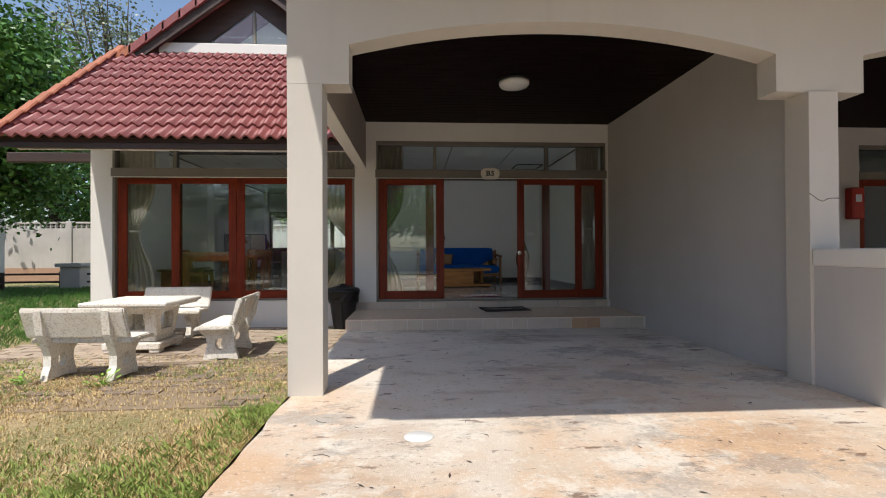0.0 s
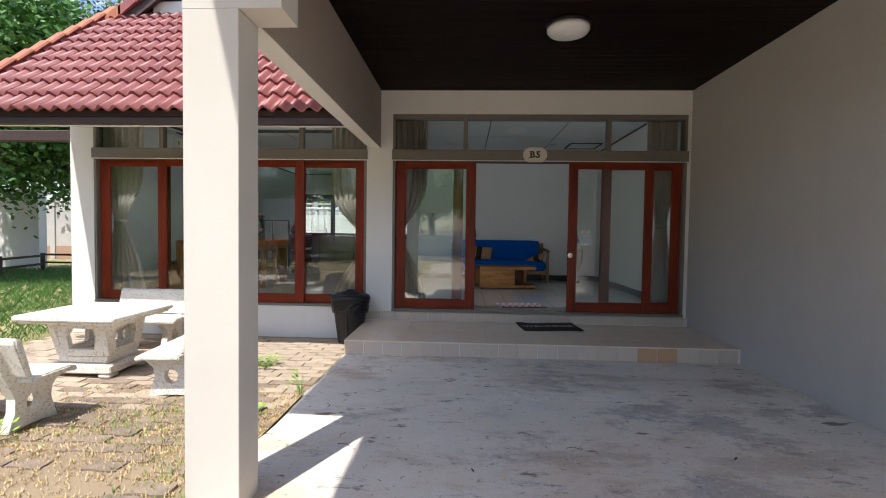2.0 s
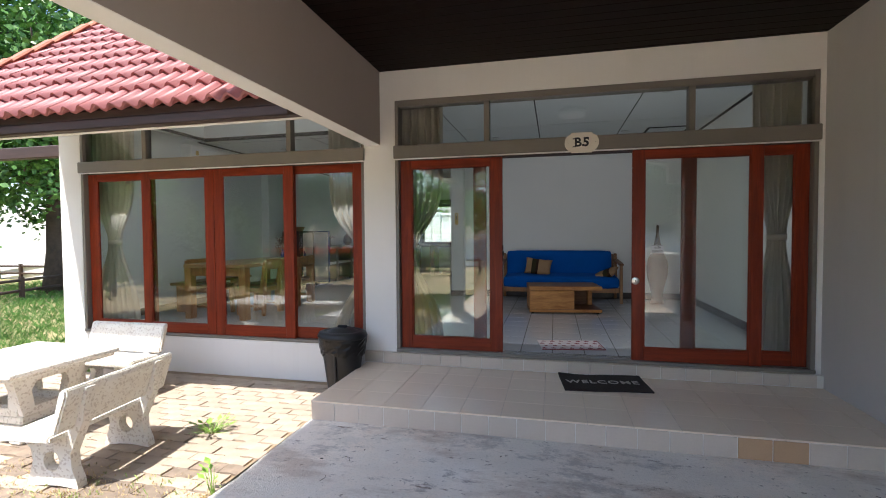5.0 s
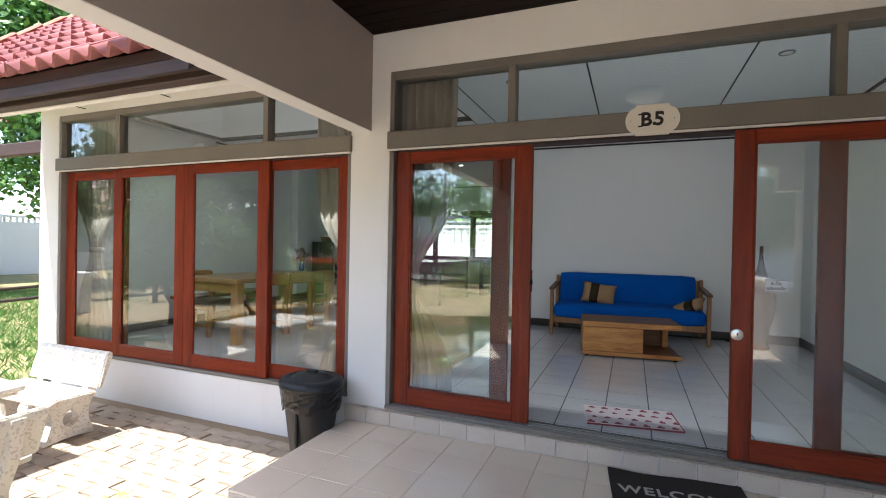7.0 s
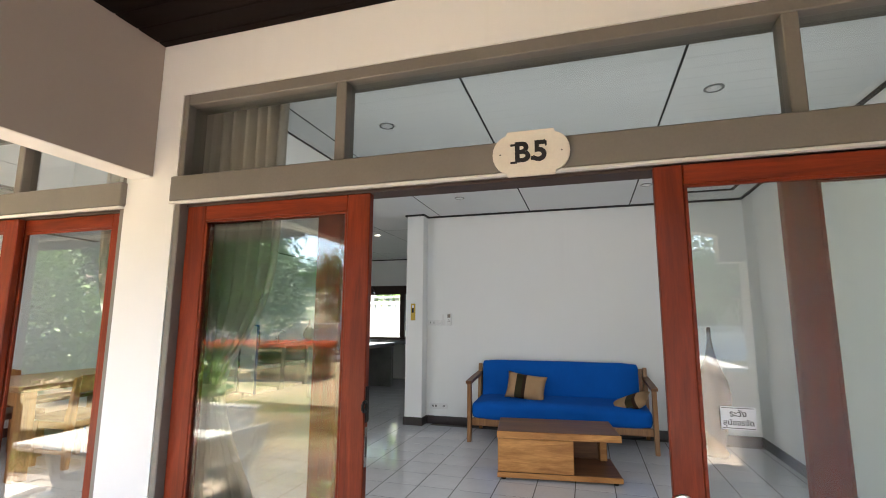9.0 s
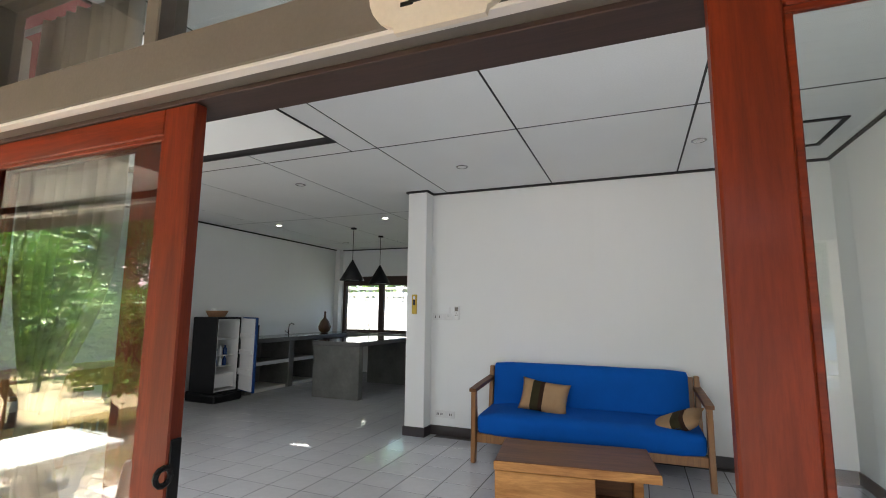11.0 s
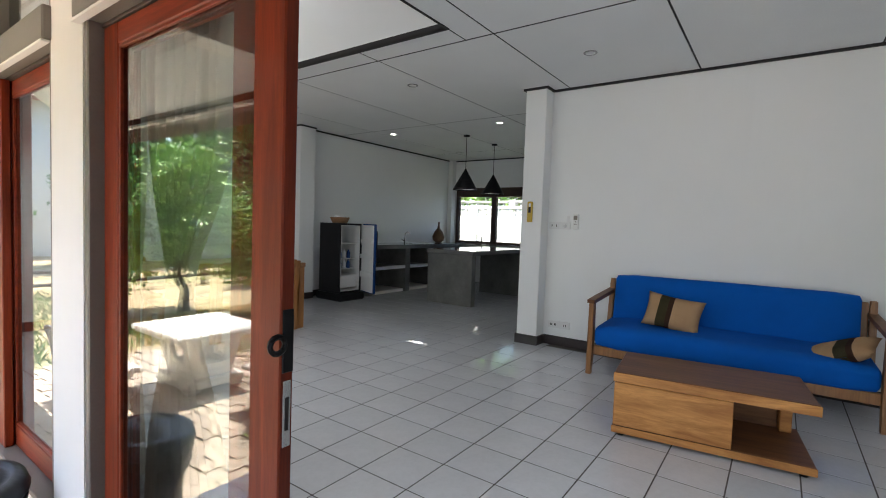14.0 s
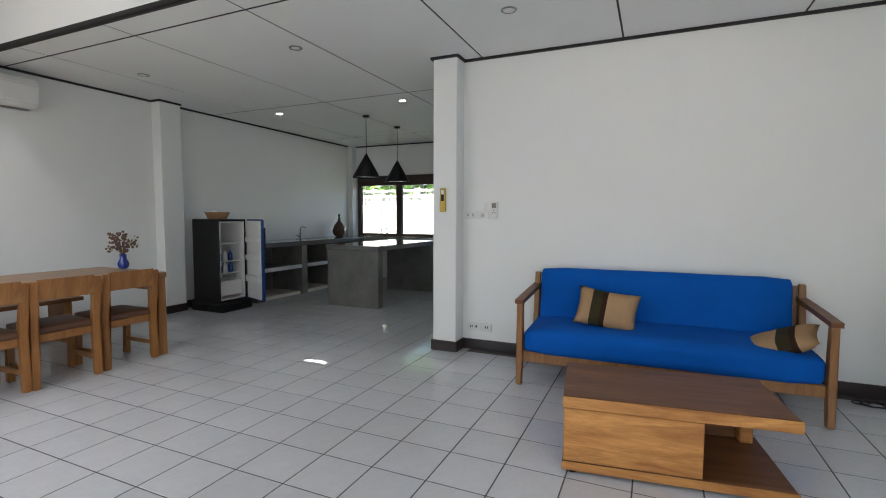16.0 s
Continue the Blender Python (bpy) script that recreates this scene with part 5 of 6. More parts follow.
boxes("panel", M_BLUEDOOR, [(0.012, 0.055, -0.45, 0.0, 0.0, 1.11)], fd, 0.01)
boxes("inner_liner", M_WHITE, [(0.0, 0.012, -0.435, -0.015, 0.02, 1.09), (-0.03, 0.0, -0.42, -0.03, 0.80, 0.86), (-0.03, 0.0, -0.42, -0.03, 0.55, 0.62), (-0.035, 0.0, -0.42, -0.03, 0.25, 0.34)], fd, 0.004)
boxes("handle", M_BLACK, [(0.056, 0.08, -0.435, -0.405, 0.70, 1.0)], fd, 0.006)
for sy in (0.13, 0.22, 0.31):
    for sz in (0.508, 0.668):
        wb = thing("water_bottle", pose(-4.24 - 0.14, 12.04 + sy, ROOM + sz), "clear blue small water bottle in the refrigerator", "bottle", "water bottles")
        lathe("bottle", M_BLUEDOOR if sy != 0.22 else M_STICKER, [(0.028, 0.0), (0.03, 0.01), (0.03, 0.09), (0.012, 0.12), (0.012, 0.14)], wb, 14)
bk = thing("wicker_basket", pose(-4.50, 12.26, ROOM + 1.235), "shallow brown wicker basket with small packets", "basket")
lathe("basket", M_WICKER, [(0.13, 0.0), (0.175, 0.085), (0.18, 0.095), (0.165, 0.09), (0.12, 0.015)], bk, 24, sx=1.0, sy=0.8)
boxes("packets", M_STICKER, [(-0.08, -0.02, -0.05, 0.03, 0.06, 0.13), (0.0, 0.09, -0.02, 0.07, 0.06, 0.115), (0.02, 0.07, -0.08, -0.03, 0.06, 0.125)], bk, 0.012)

kc = thing("kitchen_counter", pose(0, 0, ROOM), "built-in dark concrete kitchen counter with open bays", "counter")
CX = -4.30
boxes("worktop", M_CONC_TOP, [(LEFT, CX + 0.02, 12.72, END, 0.80, 0.875), (CX + 0.021, -1.3, 15.50, END, 0.80, 0.875)], kc, 0.006)
for y0 in (12.74, 13.72, 14.55, 15.45):
    boxes("divider", M_CONC, [(LEFT, CX, y0, y0 + 0.13, 0.0, 0.80)], kc, 0.005)
boxes("back", M_CONC, [(LEFT, LEFT + 0.02, 12.87, 15.45, 0.0, 0.80)], kc, 0)
for y0, y1 in ((12.87, 13.72), (13.85, 14.55), (14.68, 15.45)):
    boxes("shelf", M_CONC, [(LEFT + 0.02, CX - 0.02, y0, y1, 0.44, 0.475)], kc, 0.003)
    boxes("shelf_edge", M_WHITE, [(CX - 0.019, CX + 0.004, y0 + 0.01, y1 - 0.01, 0.435, 0.495)], kc, 0.004)
boxes("divider", M_CONC, [(-3.6, -3.48, 15.55, END, 0, 0.8)], kc, 0.005)
boxes("divider", M_CONC, [(-2.4, -2.28, 15.55, END, 0, 0.8)], kc, 0.005)
boxes("plinth", M_PALEGROUT, [(LEFT, CX - 0.05, 12.87, 13.72, 0, 0.05), (LEFT, CX - 0.05, 13.85, 14.55, 0, 0.05), (LEFT, CX - 0.05, 14.68, 15.45, 0, 0.05)], kc, 0.003)

isl = thing("kitchen_island", pose(0, 0, ROOM), "dark polished concrete kitchen island", "kitchen island")
boxes("worktop", M_CONC_TOP, [(-3.35, -2.46, 13.11, 14.93, 0.80, 0.87)], isl, 0.006)
boxes("end_slab", M_CONC, [(-3.33, -2.475, 13.13, 13.25, 0.0, 0.80)], isl, 0.006)
boxes("end_slab", M_CONC, [(-3.33, -2.475, 14.79, 14.91, 0.0, 0.80)], isl, 0.006)

tp = thing("kitchen_tap", pose(-4.62, 14.05, ROOM + 0.875), "chrome kitchen mixer tap on the counter", "tap")
tube("spout", M_METAL, [(0, 0, 0), (0, 0, 0.14), (0.01, 0, 0.20), (0.06, 0, 0.23), (0.12, 0, 0.21)], 0.011, tp)
tube("lever", M_METAL, [(0, -0.02, 0.05), (0, -0.10, 0.09)], 0.008, tp)
tp2 = thing("kitchen_tap", pose(-3.95, 15.85, ROOM + 0.875), "chrome tap in front of the kitchen window", "tap")
tube("spout", M_METAL, [(0, 0, 0), (0, 0, 0.14), (0, -0.05, 0.19), (0, -0.10, 0.17)], 0.011, tp2)
sk = thing("sink_rim", pose(-4.60, 14.40, ROOM + 0.8755), "steel sink rim let into the counter", "sink")
boxes("rim", M_METAL, [(-0.2, 0.2, -0.25, -0.235, 0, 0.004), (-0.2, 0.2, 0.235, 0.25, 0, 0.004), (-0.2, -0.185, -0.235, 0.235, 0, 0.004), (0.185, 0.2, -0.235, 0.235, 0, 0.004)], sk, 0.001)
gd = thing("gourd_ornament", pose(-4.72, 15.30, ROOM + 0.875), "brown carved gourd ornament with a thin neck", "ornament")
lathe("gourd", M_GOURD, [(0.06, 0.0), (0.12, 0.05), (0.135, 0.13), (0.09, 0.24), (0.03, 0.31), (0.018, 0.40), (0.024, 0.44), (0.01, 0.45)], gd, 24)

for ly in (13.55, 14.47):
    pn = thing("pendant_lamp", pose(-2.93, ly, CEIL), "black metal cone pendant lamp", "pendant lamp", "pendant lamps")
    lathe("rose", M_BLACK, [(0.05, -0.025), (0.05, 0.0)], pn, 20)
    tube("cord", M_BLACK, [(0, 0, -0.02), (0, 0, -0.56)], 0.005, pn)
    bm = bmesh.new()
    add_lathe(bm, [(0.20, -0.90), (0.205, -0.895), (0.02, -0.57), (0.012, -0.55)], 32)
    for f in [f for f in bm.faces if len(f.verts) > 10 and f.calc_center_median().z < -0.8]:
        bm.faces.remove(f)
    ob = mesh_ob("shade", bm, M_BLACK, pn, True)
    md = ob.modifiers.new("thick", "SOLIDIFY")
    md.thickness = 0.004
    lathe("diffuser", M_WHITE, [(0.185, -0.885), (0.18, -0.882)], pn, 32)

# kitchen window with security grille
kw = structure(thing("window_kitchen", pose(0, 0, 0), "", ""), "dark framed sliding kitchen window")
Y = END + 0.03
boxes("frame", M_RAIL, [(KW0, KW0 + 0.07, Y, Y + 0.1, KZ0, KZ1), (KW1 - 0.07, KW1, Y, Y + 0.1, KZ0, KZ1), (KW0 + 0.07, KW1 - 0.07, Y, Y + 0.1, KZ0, KZ0 + 0.05), (KW0 + 0.07, KW1 - 0.07, Y - 0.01, Y + 0.1, 2.22, KZ1)], kw)
for mx in (-3.84, -2.79):
    boxes("mullion", M_RAIL, [(mx - 0.06, mx + 0.06, Y, Y + 0.1, KZ0 + 0.05, 2.22)], kw)
for a, b in ((KW0 + 0.07, -3.90), (-3.78, -2.85), (-2.73, KW1 - 0.07)):
    g = boxes("glass", M_GLASS, [(a, b, Y + 0.05, Y + 0.055, KZ0 + 0.05, 2.22)], kw, 0)
    g.visible_shadow = False
bm = bmesh.new()
for k in range(18):
    x = KW0 + 0.1 + k * 0.2
    add_tube(bm, [(x, END + 0.17, KZ0), (x, END + 0.17, KZ1)], 0.006, 5)
for z in (1.3, 1.62, 1.95, 2.1):
    add_tube(bm, [(KW0, END + 0.17, z), (KW1, END + 0.17, z)], 0.006, 5)
mesh_ob("grille", bm, M_WHITE, kw)


# ---- garden and distance ----
def wall_run(name, x0, y0, x1, y1, h, mat, foot, label):
    """A post-and-panel garden wall with a cap and a row of pierced blocks."""
    w = structure(thing(name, pose(x0, y0, YARD, 0, 0, math.degrees(math.atan2(y1 - y0, x1 - x0))), "", ""), label)
    ln = math.hypot(x1 - x0, y1 - y0)
    boxes("panel", mat, [(0, ln, -0.06, 0.06, 0.55, h - 0.28)], w, 0)
    boxes("panel_foot", foot, [(0, ln, -0.075, 0.075, -0.1, 0.55)], w, 0)
    boxes("cap", mat, [(0, ln, -0.09, 0.09, h - 0.08, h)], w, 0.01)
    bm = bmesh.new()
    x = 0.0
    while x < ln:
        add_box(bm, (x, x + 0.05, -0.05, 0.05, h - 0.28, h - 0.08))
        add_box(bm, (x + 0.05, x + 0.22, -0.05, 0.05, h - 0.19, h - 0.17))
        x += 0.22
    mesh_ob("pierced_row", bm, mat, w)
    x = 0.0
    while x <= ln:
        boxes("post", mat, [(x - 0.12, x + 0.12, -0.12, 0.12, -0.1, h + 0.03)], w, 0.01)
        x += 3.0
    return w


wall_run("wall_boundary_north", -24, 22.0, -3, 21.2, 2.55, M_BWALL, M_BWALLRED, "weathered grey block boundary wall with posts")
wall_run("wall_boundary_west", -24.0, 22.0, -24.0, 8, 2.55, M_WHITEWALL, M_WHITEWALL, "pale painted boundary wall")
wall_run("wall_kitchen_yard", -9.0, 18.9, 6, 18.9, 2.25, M_WHITEWALL, M_WHITEWALL, "sunlit white garden wall behind the kitchen")
# pale shed wall beyond the garden
structure(boxes("wall_shed", M_WHITEWALL, [(-19.0, -13.5, 16.2, 16.5, YARD, 2.5)], bevel=0), "pale painted shed wall")


def fence(name, pts, label):
    f = structure(thing(name, pose(0, 0, 0), "", ""), label)
    for (xa, ya), (xb, yb) in zip(pts, pts[1:]):
        for z in (0.22, 0.48):
            tube("rail", M_RAIL, [(xa, ya, YARD + z), (xb, yb, YARD + z)], 0.035, f, 6)
        n = max(1, int(math.hypot(xb - xa, yb - ya) / 1.9))
        for k in range(n + 1):
            x, y = xa + (xb - xa) * k / n, ya + (yb - ya) * k / n
            boxes("post", M_RAIL, [(x - 0.045, x + 0.045, y - 0.045, y + 0.045, YARD - 0.05, YARD + 0.56)], f, 0.006)
    return f


fence("fence_north", [(-20, 16.0), (-5.6, 17.0)], "low brown post-and-rail fence")
fence("fence_west", [(-11.2, -6.0), (-10.05, 4.4), (-10.25, 6.2), (-13.0, 15.8)], "low brown post-and-rail garden fence")
fence("fence_south", [(-11.0, -6.0), (-2.0, -6.4)], "low brown post-and-rail front fence")
pb = thing("stone_pier", pose(-11.3, 16.6, YARD), "squat grey concrete garden pier", "pier")
boxes("shaft", M_BWALL, [(-0.32, 0.32, -0.32, 0.32, 0, 0.72)], pb, 0.02)
boxes("cap", M_BWALL, [(-0.42, 0.42, -0.42, 0.42, 0.72, 0.84)], pb, 0.02)
for px, py in ((-10.05, 4.4), (-10.4, 0.6), (-10.8, -2.6)):
    gp = thing("gate_pier", pose(px, py, YARD), "cream concrete garden pier with a cap", "pier", "garden piers")
    boxes("shaft", M_OUT, [(-0.2, 0.2, -0.2, 0.2, 0, 0.75)], gp, 0.015)
    boxes("cap", M_OUT, [(-0.28, 0.28, -0.28, 0.28, 0.75, 0.87)], gp, 0.015)


def add_leaf(bm, p, size, rng, mi=0, droop=0.3):
    d = Vector((rng.gauss(0, 1), rng.gauss(0, 1), rng.gauss(0, 0.6) - droop)).normalized()
    s = d.cross(Vector((rng.gauss(0, 1), rng.gauss(0, 1), rng.gauss(0, 1)))).normalized() * size * 0.32
    a, b, c, e = p, p + d * size * 0.5 + s, p + d * size, p + d * size * 0.5 - s
    f = bm.faces.new([bm.verts.new(q) for q in (a, b, c, e)])
    f.material_index = mi


def tree(name, m, h, trunk_r, crown, n_limb, n_leaf, size, leafmat, label, seed, droop=0.3, low=0.3, blossom=None, category="tree"):
    """Tapered trunk, forked limbs, and leaves in uneven clumps at the twigs. crown: radii."""
    rng = random.Random(seed)
    t = thing(name, m, label, category)
    bm = bmesh.new()
    top = Vector((rng.uniform(-0.3, 0.3), rng.uniform(-0.3, 0.3), h * 0.62))
    trunk = [Vector((0, 0, -0.1)), Vector((0.08, 0.03, h * low * 0.6)), Vector((-0.05, 0.1, h * low)), top]
    add_tube(bm, trunk, [trunk_r * 1.25, trunk_r, trunk_r * 0.85, trunk_r * 0.35], 9)
    twigs = []
    cz = h - crown[2]
    for k in range(n_limb):
        s = trunk[1].lerp(top, rng.uniform(0.3, 1.0))
        a = 6.283 * (k + rng.uniform(-0.3, 0.3)) / n_limb
        el = rng.uniform(-0.75, 1.0)
        rr_ = math.sqrt(max(0.05, 1 - el * el * 0.9)) * rng.uniform(0.65, 1.0)
        e = Vector((crown[0] * rr_ * math.cos(a), crown[1] * rr_ * math.sin(a), cz + crown[2] * el))
        mid = s.lerp(e, 0.5) + Vector((rng.uniform(-0.2, 0.2), rng.uniform(-0.2, 0.2), 0.12 * h * rng.uniform(0, 0.6)))
        add_tube(bm, [s, mid, e], [trunk_r * 0.42, trunk_r * 0.22, trunk_r * 0.06], 6)
        twigs.append((mid, e))
    mesh_ob("trunk", bm, M_BARK, t, True)
    bm = bmesh.new()
    per = max(1, n_leaf // (n_limb * 5))
    for mid, e in twigs:
        for c in range(5):
            cc = mid.lerp(e, rng.uniform(0.3, 1.1)) + Vector((rng.gauss(0, crown[0] * 0.13), rng.gauss(0, crown[1] * 0.13), rng.gauss(0, crown[2] * 0.12)))
            sp = crown[0] * rng.uniform(0.09, 0.2)
            for q in range(per):
                mi = 1 if blossom and rng.random() < blossom[1] else 0
                add_leaf(bm, cc + Vector((rng.gauss(0, sp), rng.gauss(0, sp), rng.gauss(0, sp * 0.75))), size * rng.uniform(0.7, 1.3), rng, mi, droop)
    tagged(mesh_ob("foliage", bm, [leafmat, blossom[0]] if blossom else leafmat, t), kind="stuff")
    return t


tree("broadleaf_tree", pose(-12.7, 13.4, YARD), 8.6, 0.28, (3.1, 3.1, 3.4), 60, 42000, 0.17, M_LEAF, "large broad-leaved green shade tree", 11, low=0.22)
tree("broadleaf_tree", pose(-18.5, 25.5, YARD), 9.0, 0.3, (4.2, 4.2, 3.6), 30, 11000, 0.28, M_LEAF, "tall broad-leaved tree by the boundary wall", 12)
tree("casuarina_tree", pose(-17.6, 29.0, YARD), 16.5, 0.3, (3.6, 3.6, 5.5), 34, 5000, 0.22, M_LEAF3, "tall feathery grey-green casuarina tree", 13, 0.0)
tree("casuarina_tree", pose(-22.5, 31.0, YARD), 16.0, 0.3, (3.6, 3.6, 5.5), 30, 4500, 0.22, M_LEAF3, "tall feathery grey-green casuarina tree", 14, 0.0)
tree("broadleaf_tree", pose(-6.5, 24.0, YARD), 6.5, 0.22, (4.0, 2.6, 2.6), 24, 7000, 0.26, M_LEAF2, "green tree behind the kitchen wall", 15)
tree("clipped_shrub_tree", pose(-7.2, 4.25, YARD), 2.75, 0.08, (0.88, 0.88, 1.12), 60, 17000, 0.085, M_LEAF2, "bright green rounded shrub on a stem", 16, 0.0, 0.22, category="shrub")
tree("flowering_shrub", pose(-7.2, -8.6, YARD), 2.0, 0.05, (1.1, 0.9, 0.9), 26, 5000, 0.09, M_LEAF2, "magenta flowering bougainvillea bush", 17, 0.1, 0.15, (M_PINK, 0.65), "shrub")


def hedge(m, w, d, h, n, seed, label):
    """Clipped hedge: woody stems inside a dense shell of leaves, blossom over the top."""
    r = random.Random(seed)
    t = thing("orange_flowering_hedge", m, label, "hedge")
    bm = bmesh.new()
    for k in range(24):
        x, y = r.uniform(-w / 2, w / 2) * 0.9, r.uniform(-d / 2, d / 2) * 0.8
        add_tube(bm, [(x, y, -0.05), (x + r.uniform(-0.1, 0.1), y + r.uniform(-0.1, 0.1), h * 0.5), (x + r.uniform(-0.2, 0.2), y, h * 0.92)], [0.02, 0.014, 0.005], 5)
    mesh_ob("stems", bm, M_BARK, t)
    bm = bmesh.new()
    for k in range(n):
        u, v = r.uniform(-1, 1), r.uniform(-1, 1)
        z = h * (1 - r.random() ** 1.6)
        if r.random() < 0.55:
            u = u / max(abs(u), abs(v), 0.05) * r.uniform(0.86, 1.0) if abs(u) > abs(v) else u
            v = math.copysign(r.uniform(0.82, 1.0), v) if abs(v) >= abs(u) else v
        else:
            z = h * r.uniform(0.86, 1.04)
        bump = 0.06 * noise.noise((u * 3, v * 3, seed))
        top = z > h * 0.9
        flower = r.random() < (0.8 if top else 0.06)
        add_leaf(bm, Vector((u * w / 2, v * d / 2, z + bump)), r.uniform(0.05, 0.10), r, 1 if flower else 0, 0.0)
    tagged(mesh_ob("foliage", bm, [M_LEAF, M_ORANGE], t), kind="stuff")
    return t


hedge(pose(-8.1, -3.1, YARD, 0, 0, -8), 3.9, 1.5, 1.0, 13000, 18, "clipped green hedge topped with orange flowers")
tree("garden_shrub", pose(-5.95, 3.55, YARD), 1.95, 0.05, (0.75, 0.75, 0.75), 40, 5200, 0.10, M_LEAF2, "airy yellow-green leafy garden shrub", 26, 0.0, 0.2, category="shrub")
tree("garden_shrub", pose(-6.3, 1.6, YARD), 0.9, 0.03, (0.6, 0.6, 0.42), 24, 1600, 0.09, M_LEAF2, "low yellow-green leafy plant", 27, 0.0, 0.2, category="shrub")
tree("orange_flowering_hedge", pose(-4.6, -6.9, YARD), 0.9, 0.03, (1.6, 0.7, 0.45), 30, 4000, 0.07, M_LEAF2, "low hedge with yellow-green leaves", 19, 0.0, 0.2, (M_ORANGE, 0.10), "hedge")
tree("garden_shrub", pose(-9.2, 1.0, YARD), 1.6, 0.04, (0.9, 0.9, 0.8), 26, 3500, 0.10, M_LEAF2, "green garden shrub by the fence", 20, 0.0, 0.15, category="shrub")
tree("broadleaf_tree", pose(-15.6, -11.0, YARD), 7.8, 0.25, (3.3, 3.0, 3.5), 46, 15000, 0.24, M_LEAF, "green broad-leaved tree beside the road", 21)
tree("broadleaf_tree", pose(-2.0, -19.0, YARD), 7.0, 0.25, (4.6, 3.0, 2.8), 30, 9000, 0.24, M_LEAF2, "green tree across the road", 22)
tree("broadleaf_tree", pose(9.0, -18.0, YARD), 7.0, 0.25, (4.6, 3.0, 2.8), 30, 8000, 0.24, M_LEAF, "green tree across the road", 23)
tree("broadleaf_tree", pose(-17.5, 9.5, YARD), 6.0, 0.2, (2.8, 2.8, 2.4), 26, 7000, 0.2, M_LEAF, "green broad-leaved tree in the garden", 24)

tree("broadleaf_tree", pose(-17.2, -2.9, YARD), 7.2, 0.24, (2.5, 2.5, 3.3), 44, 12000, 0.24, M_LEAF, "dense broad-leaved tree beyond the garden fence", 30)
tree("broadleaf_tree", pose(-15.2, -7.6, YARD), 8.0, 0.27, (3.3, 3.1, 3.7), 46, 15000, 0.26, M_LEAF, "dense broad-leaved tree beyond the garden fence", 28)
tree("broadleaf_tree", pose(-16.2, 2.0, YARD), 4.6, 0.14, (1.5, 1.6, 1.7), 44, 9000, 0.24, M_LEAF, "dense broad-leaved tree beyond the garden fence", 29)

structure(boxes("road", M_ASPHALT, [(-80, 80, -12.5, -8.9, YARD - 0.1, YARD + 0.035)], bevel=0), "grey road in front of the garden")
# white gate and wall across the road
wall_run("wall_opposite", -30, -15.0, 20, -15.0, 1.5, M_WHITEWALL, M_WHITEWALL, "white wall across the road")
for gx in (-11.0, -8.6):
    gt_ = thing("lattice_gate_panel", pose(gx, -14.6, YARD + 0.95), "white panel with thin lattice lines", "gate", "gate panels")
    boxes("panel", M_WHITEWALL, [(-1.05, 1.05, -0.04, 0.04, 0, 2.35)], gt_, 0.01)
    bm = bmesh.new()
    for a in range(4):
        x = -0.9 + a * 0.6
        add_tube(bm, [(x, 0.05, 0.1), (x + 0.3, 0.05, 1.2), (x, 0.05, 2.25)], 0.012, 4)
        add_tube(bm, [(x + 0.3, 0.05, 0.1), (x, 0.05, 1.2), (x + 0.3, 0.05, 2.25)], 0.012, 4)
    mesh_ob("lattice", bm, M_GREY, gt_)
    boxes("leg", M_RAIL, [(-1.0, -0.9, -0.04, 0.04, -0.95, 0), (0.9, 1.0, -0.04, 0.04, -0.95, 0)], gt_, 0.005)
sl = thing("street_lamp", pose(-8.6, -13.4, YARD), "dark metal street lamp on a pole", "street lamp")
tube("pole", M_RAIL, [(0, 0, 0), (0, 0, 5.6)], 0.06, sl)
tube("arm", M_RAIL, [(0, 0, 5.5), (-0.9, 0, 5.55)], 0.03, sl)
lathe("shade", M_RAIL, [(0.32, 5.2), (0.12, 5.4), (0.05, 5.55)], sl, 16, (-0.85, 0))


def house(name, m, w, d, storeys, label):
    hs = thing(name, m, label, "house")
    h = 2.9 * storeys
    boxes("wall", M_WHITEWALL, [(-w / 2, w / 2, -d / 2, d / 2, -0.2, h)], hs, 0)
    prism("roof", M_ROOF, [(-w / 2 - 0.8, h - 0.1), (w / 2 + 0.8, h - 0.1), (0, h + w * 0.32)], -d / 2 - 0.8, d / 2 + 0.8, "y", hs)
    for s in range(storeys):
        for k in range(int(d // 2.6)):
            y = -d / 2 + 1.4 + k * 2.6
            z = 2.9 * s + 0.9
            boxes("window_frame", M_RAIL, [(w / 2 - 0.02, w / 2 + 0.04, y - 0.65, y + 0.65, z, z + 1.3)], hs, 0.01)
            boxes("window_pane", M_PANE, [(w / 2 + 0.035, w / 2 + 0.048, y - 0.57, y - 0.03, z + 0.08, z + 1.22), (w / 2 + 0.035, w / 2 + 0.048, y + 0.03, y + 0.57, z + 0.08, z + 1.22)], hs, 0)
    return hs


house("neighbour_house", pose(-25.5, 7.0, YARD), 9, 14, 2, "white two-storey house with a red roof")
house("garden_pavilion", pose(-28.5, -5.5, YARD), 7, 12, 1, "low white pavilion with a red tiled roof")
tree("broadleaf_tree", pose(-8.5, -21.0, YARD), 6.0, 0.22, (3.6, 2.8, 2.5), 36, 9000, 0.2, M_LEAF2, "green tree across the road", 32)
tree("broadleaf_tree", pose(-14.5, -20.5, YARD), 6.6, 0.24, (3.8, 2.8, 2.8), 36, 10000, 0.2, M_LEAF, "green tree across the road", 33)
tree("broadleaf_tree", pose(-21.0, -19.0, YARD), 6.4, 0.24, (3.8, 3.0, 2.7), 36, 9000, 0.2, M_LEAF2, "green tree across the road", 34)
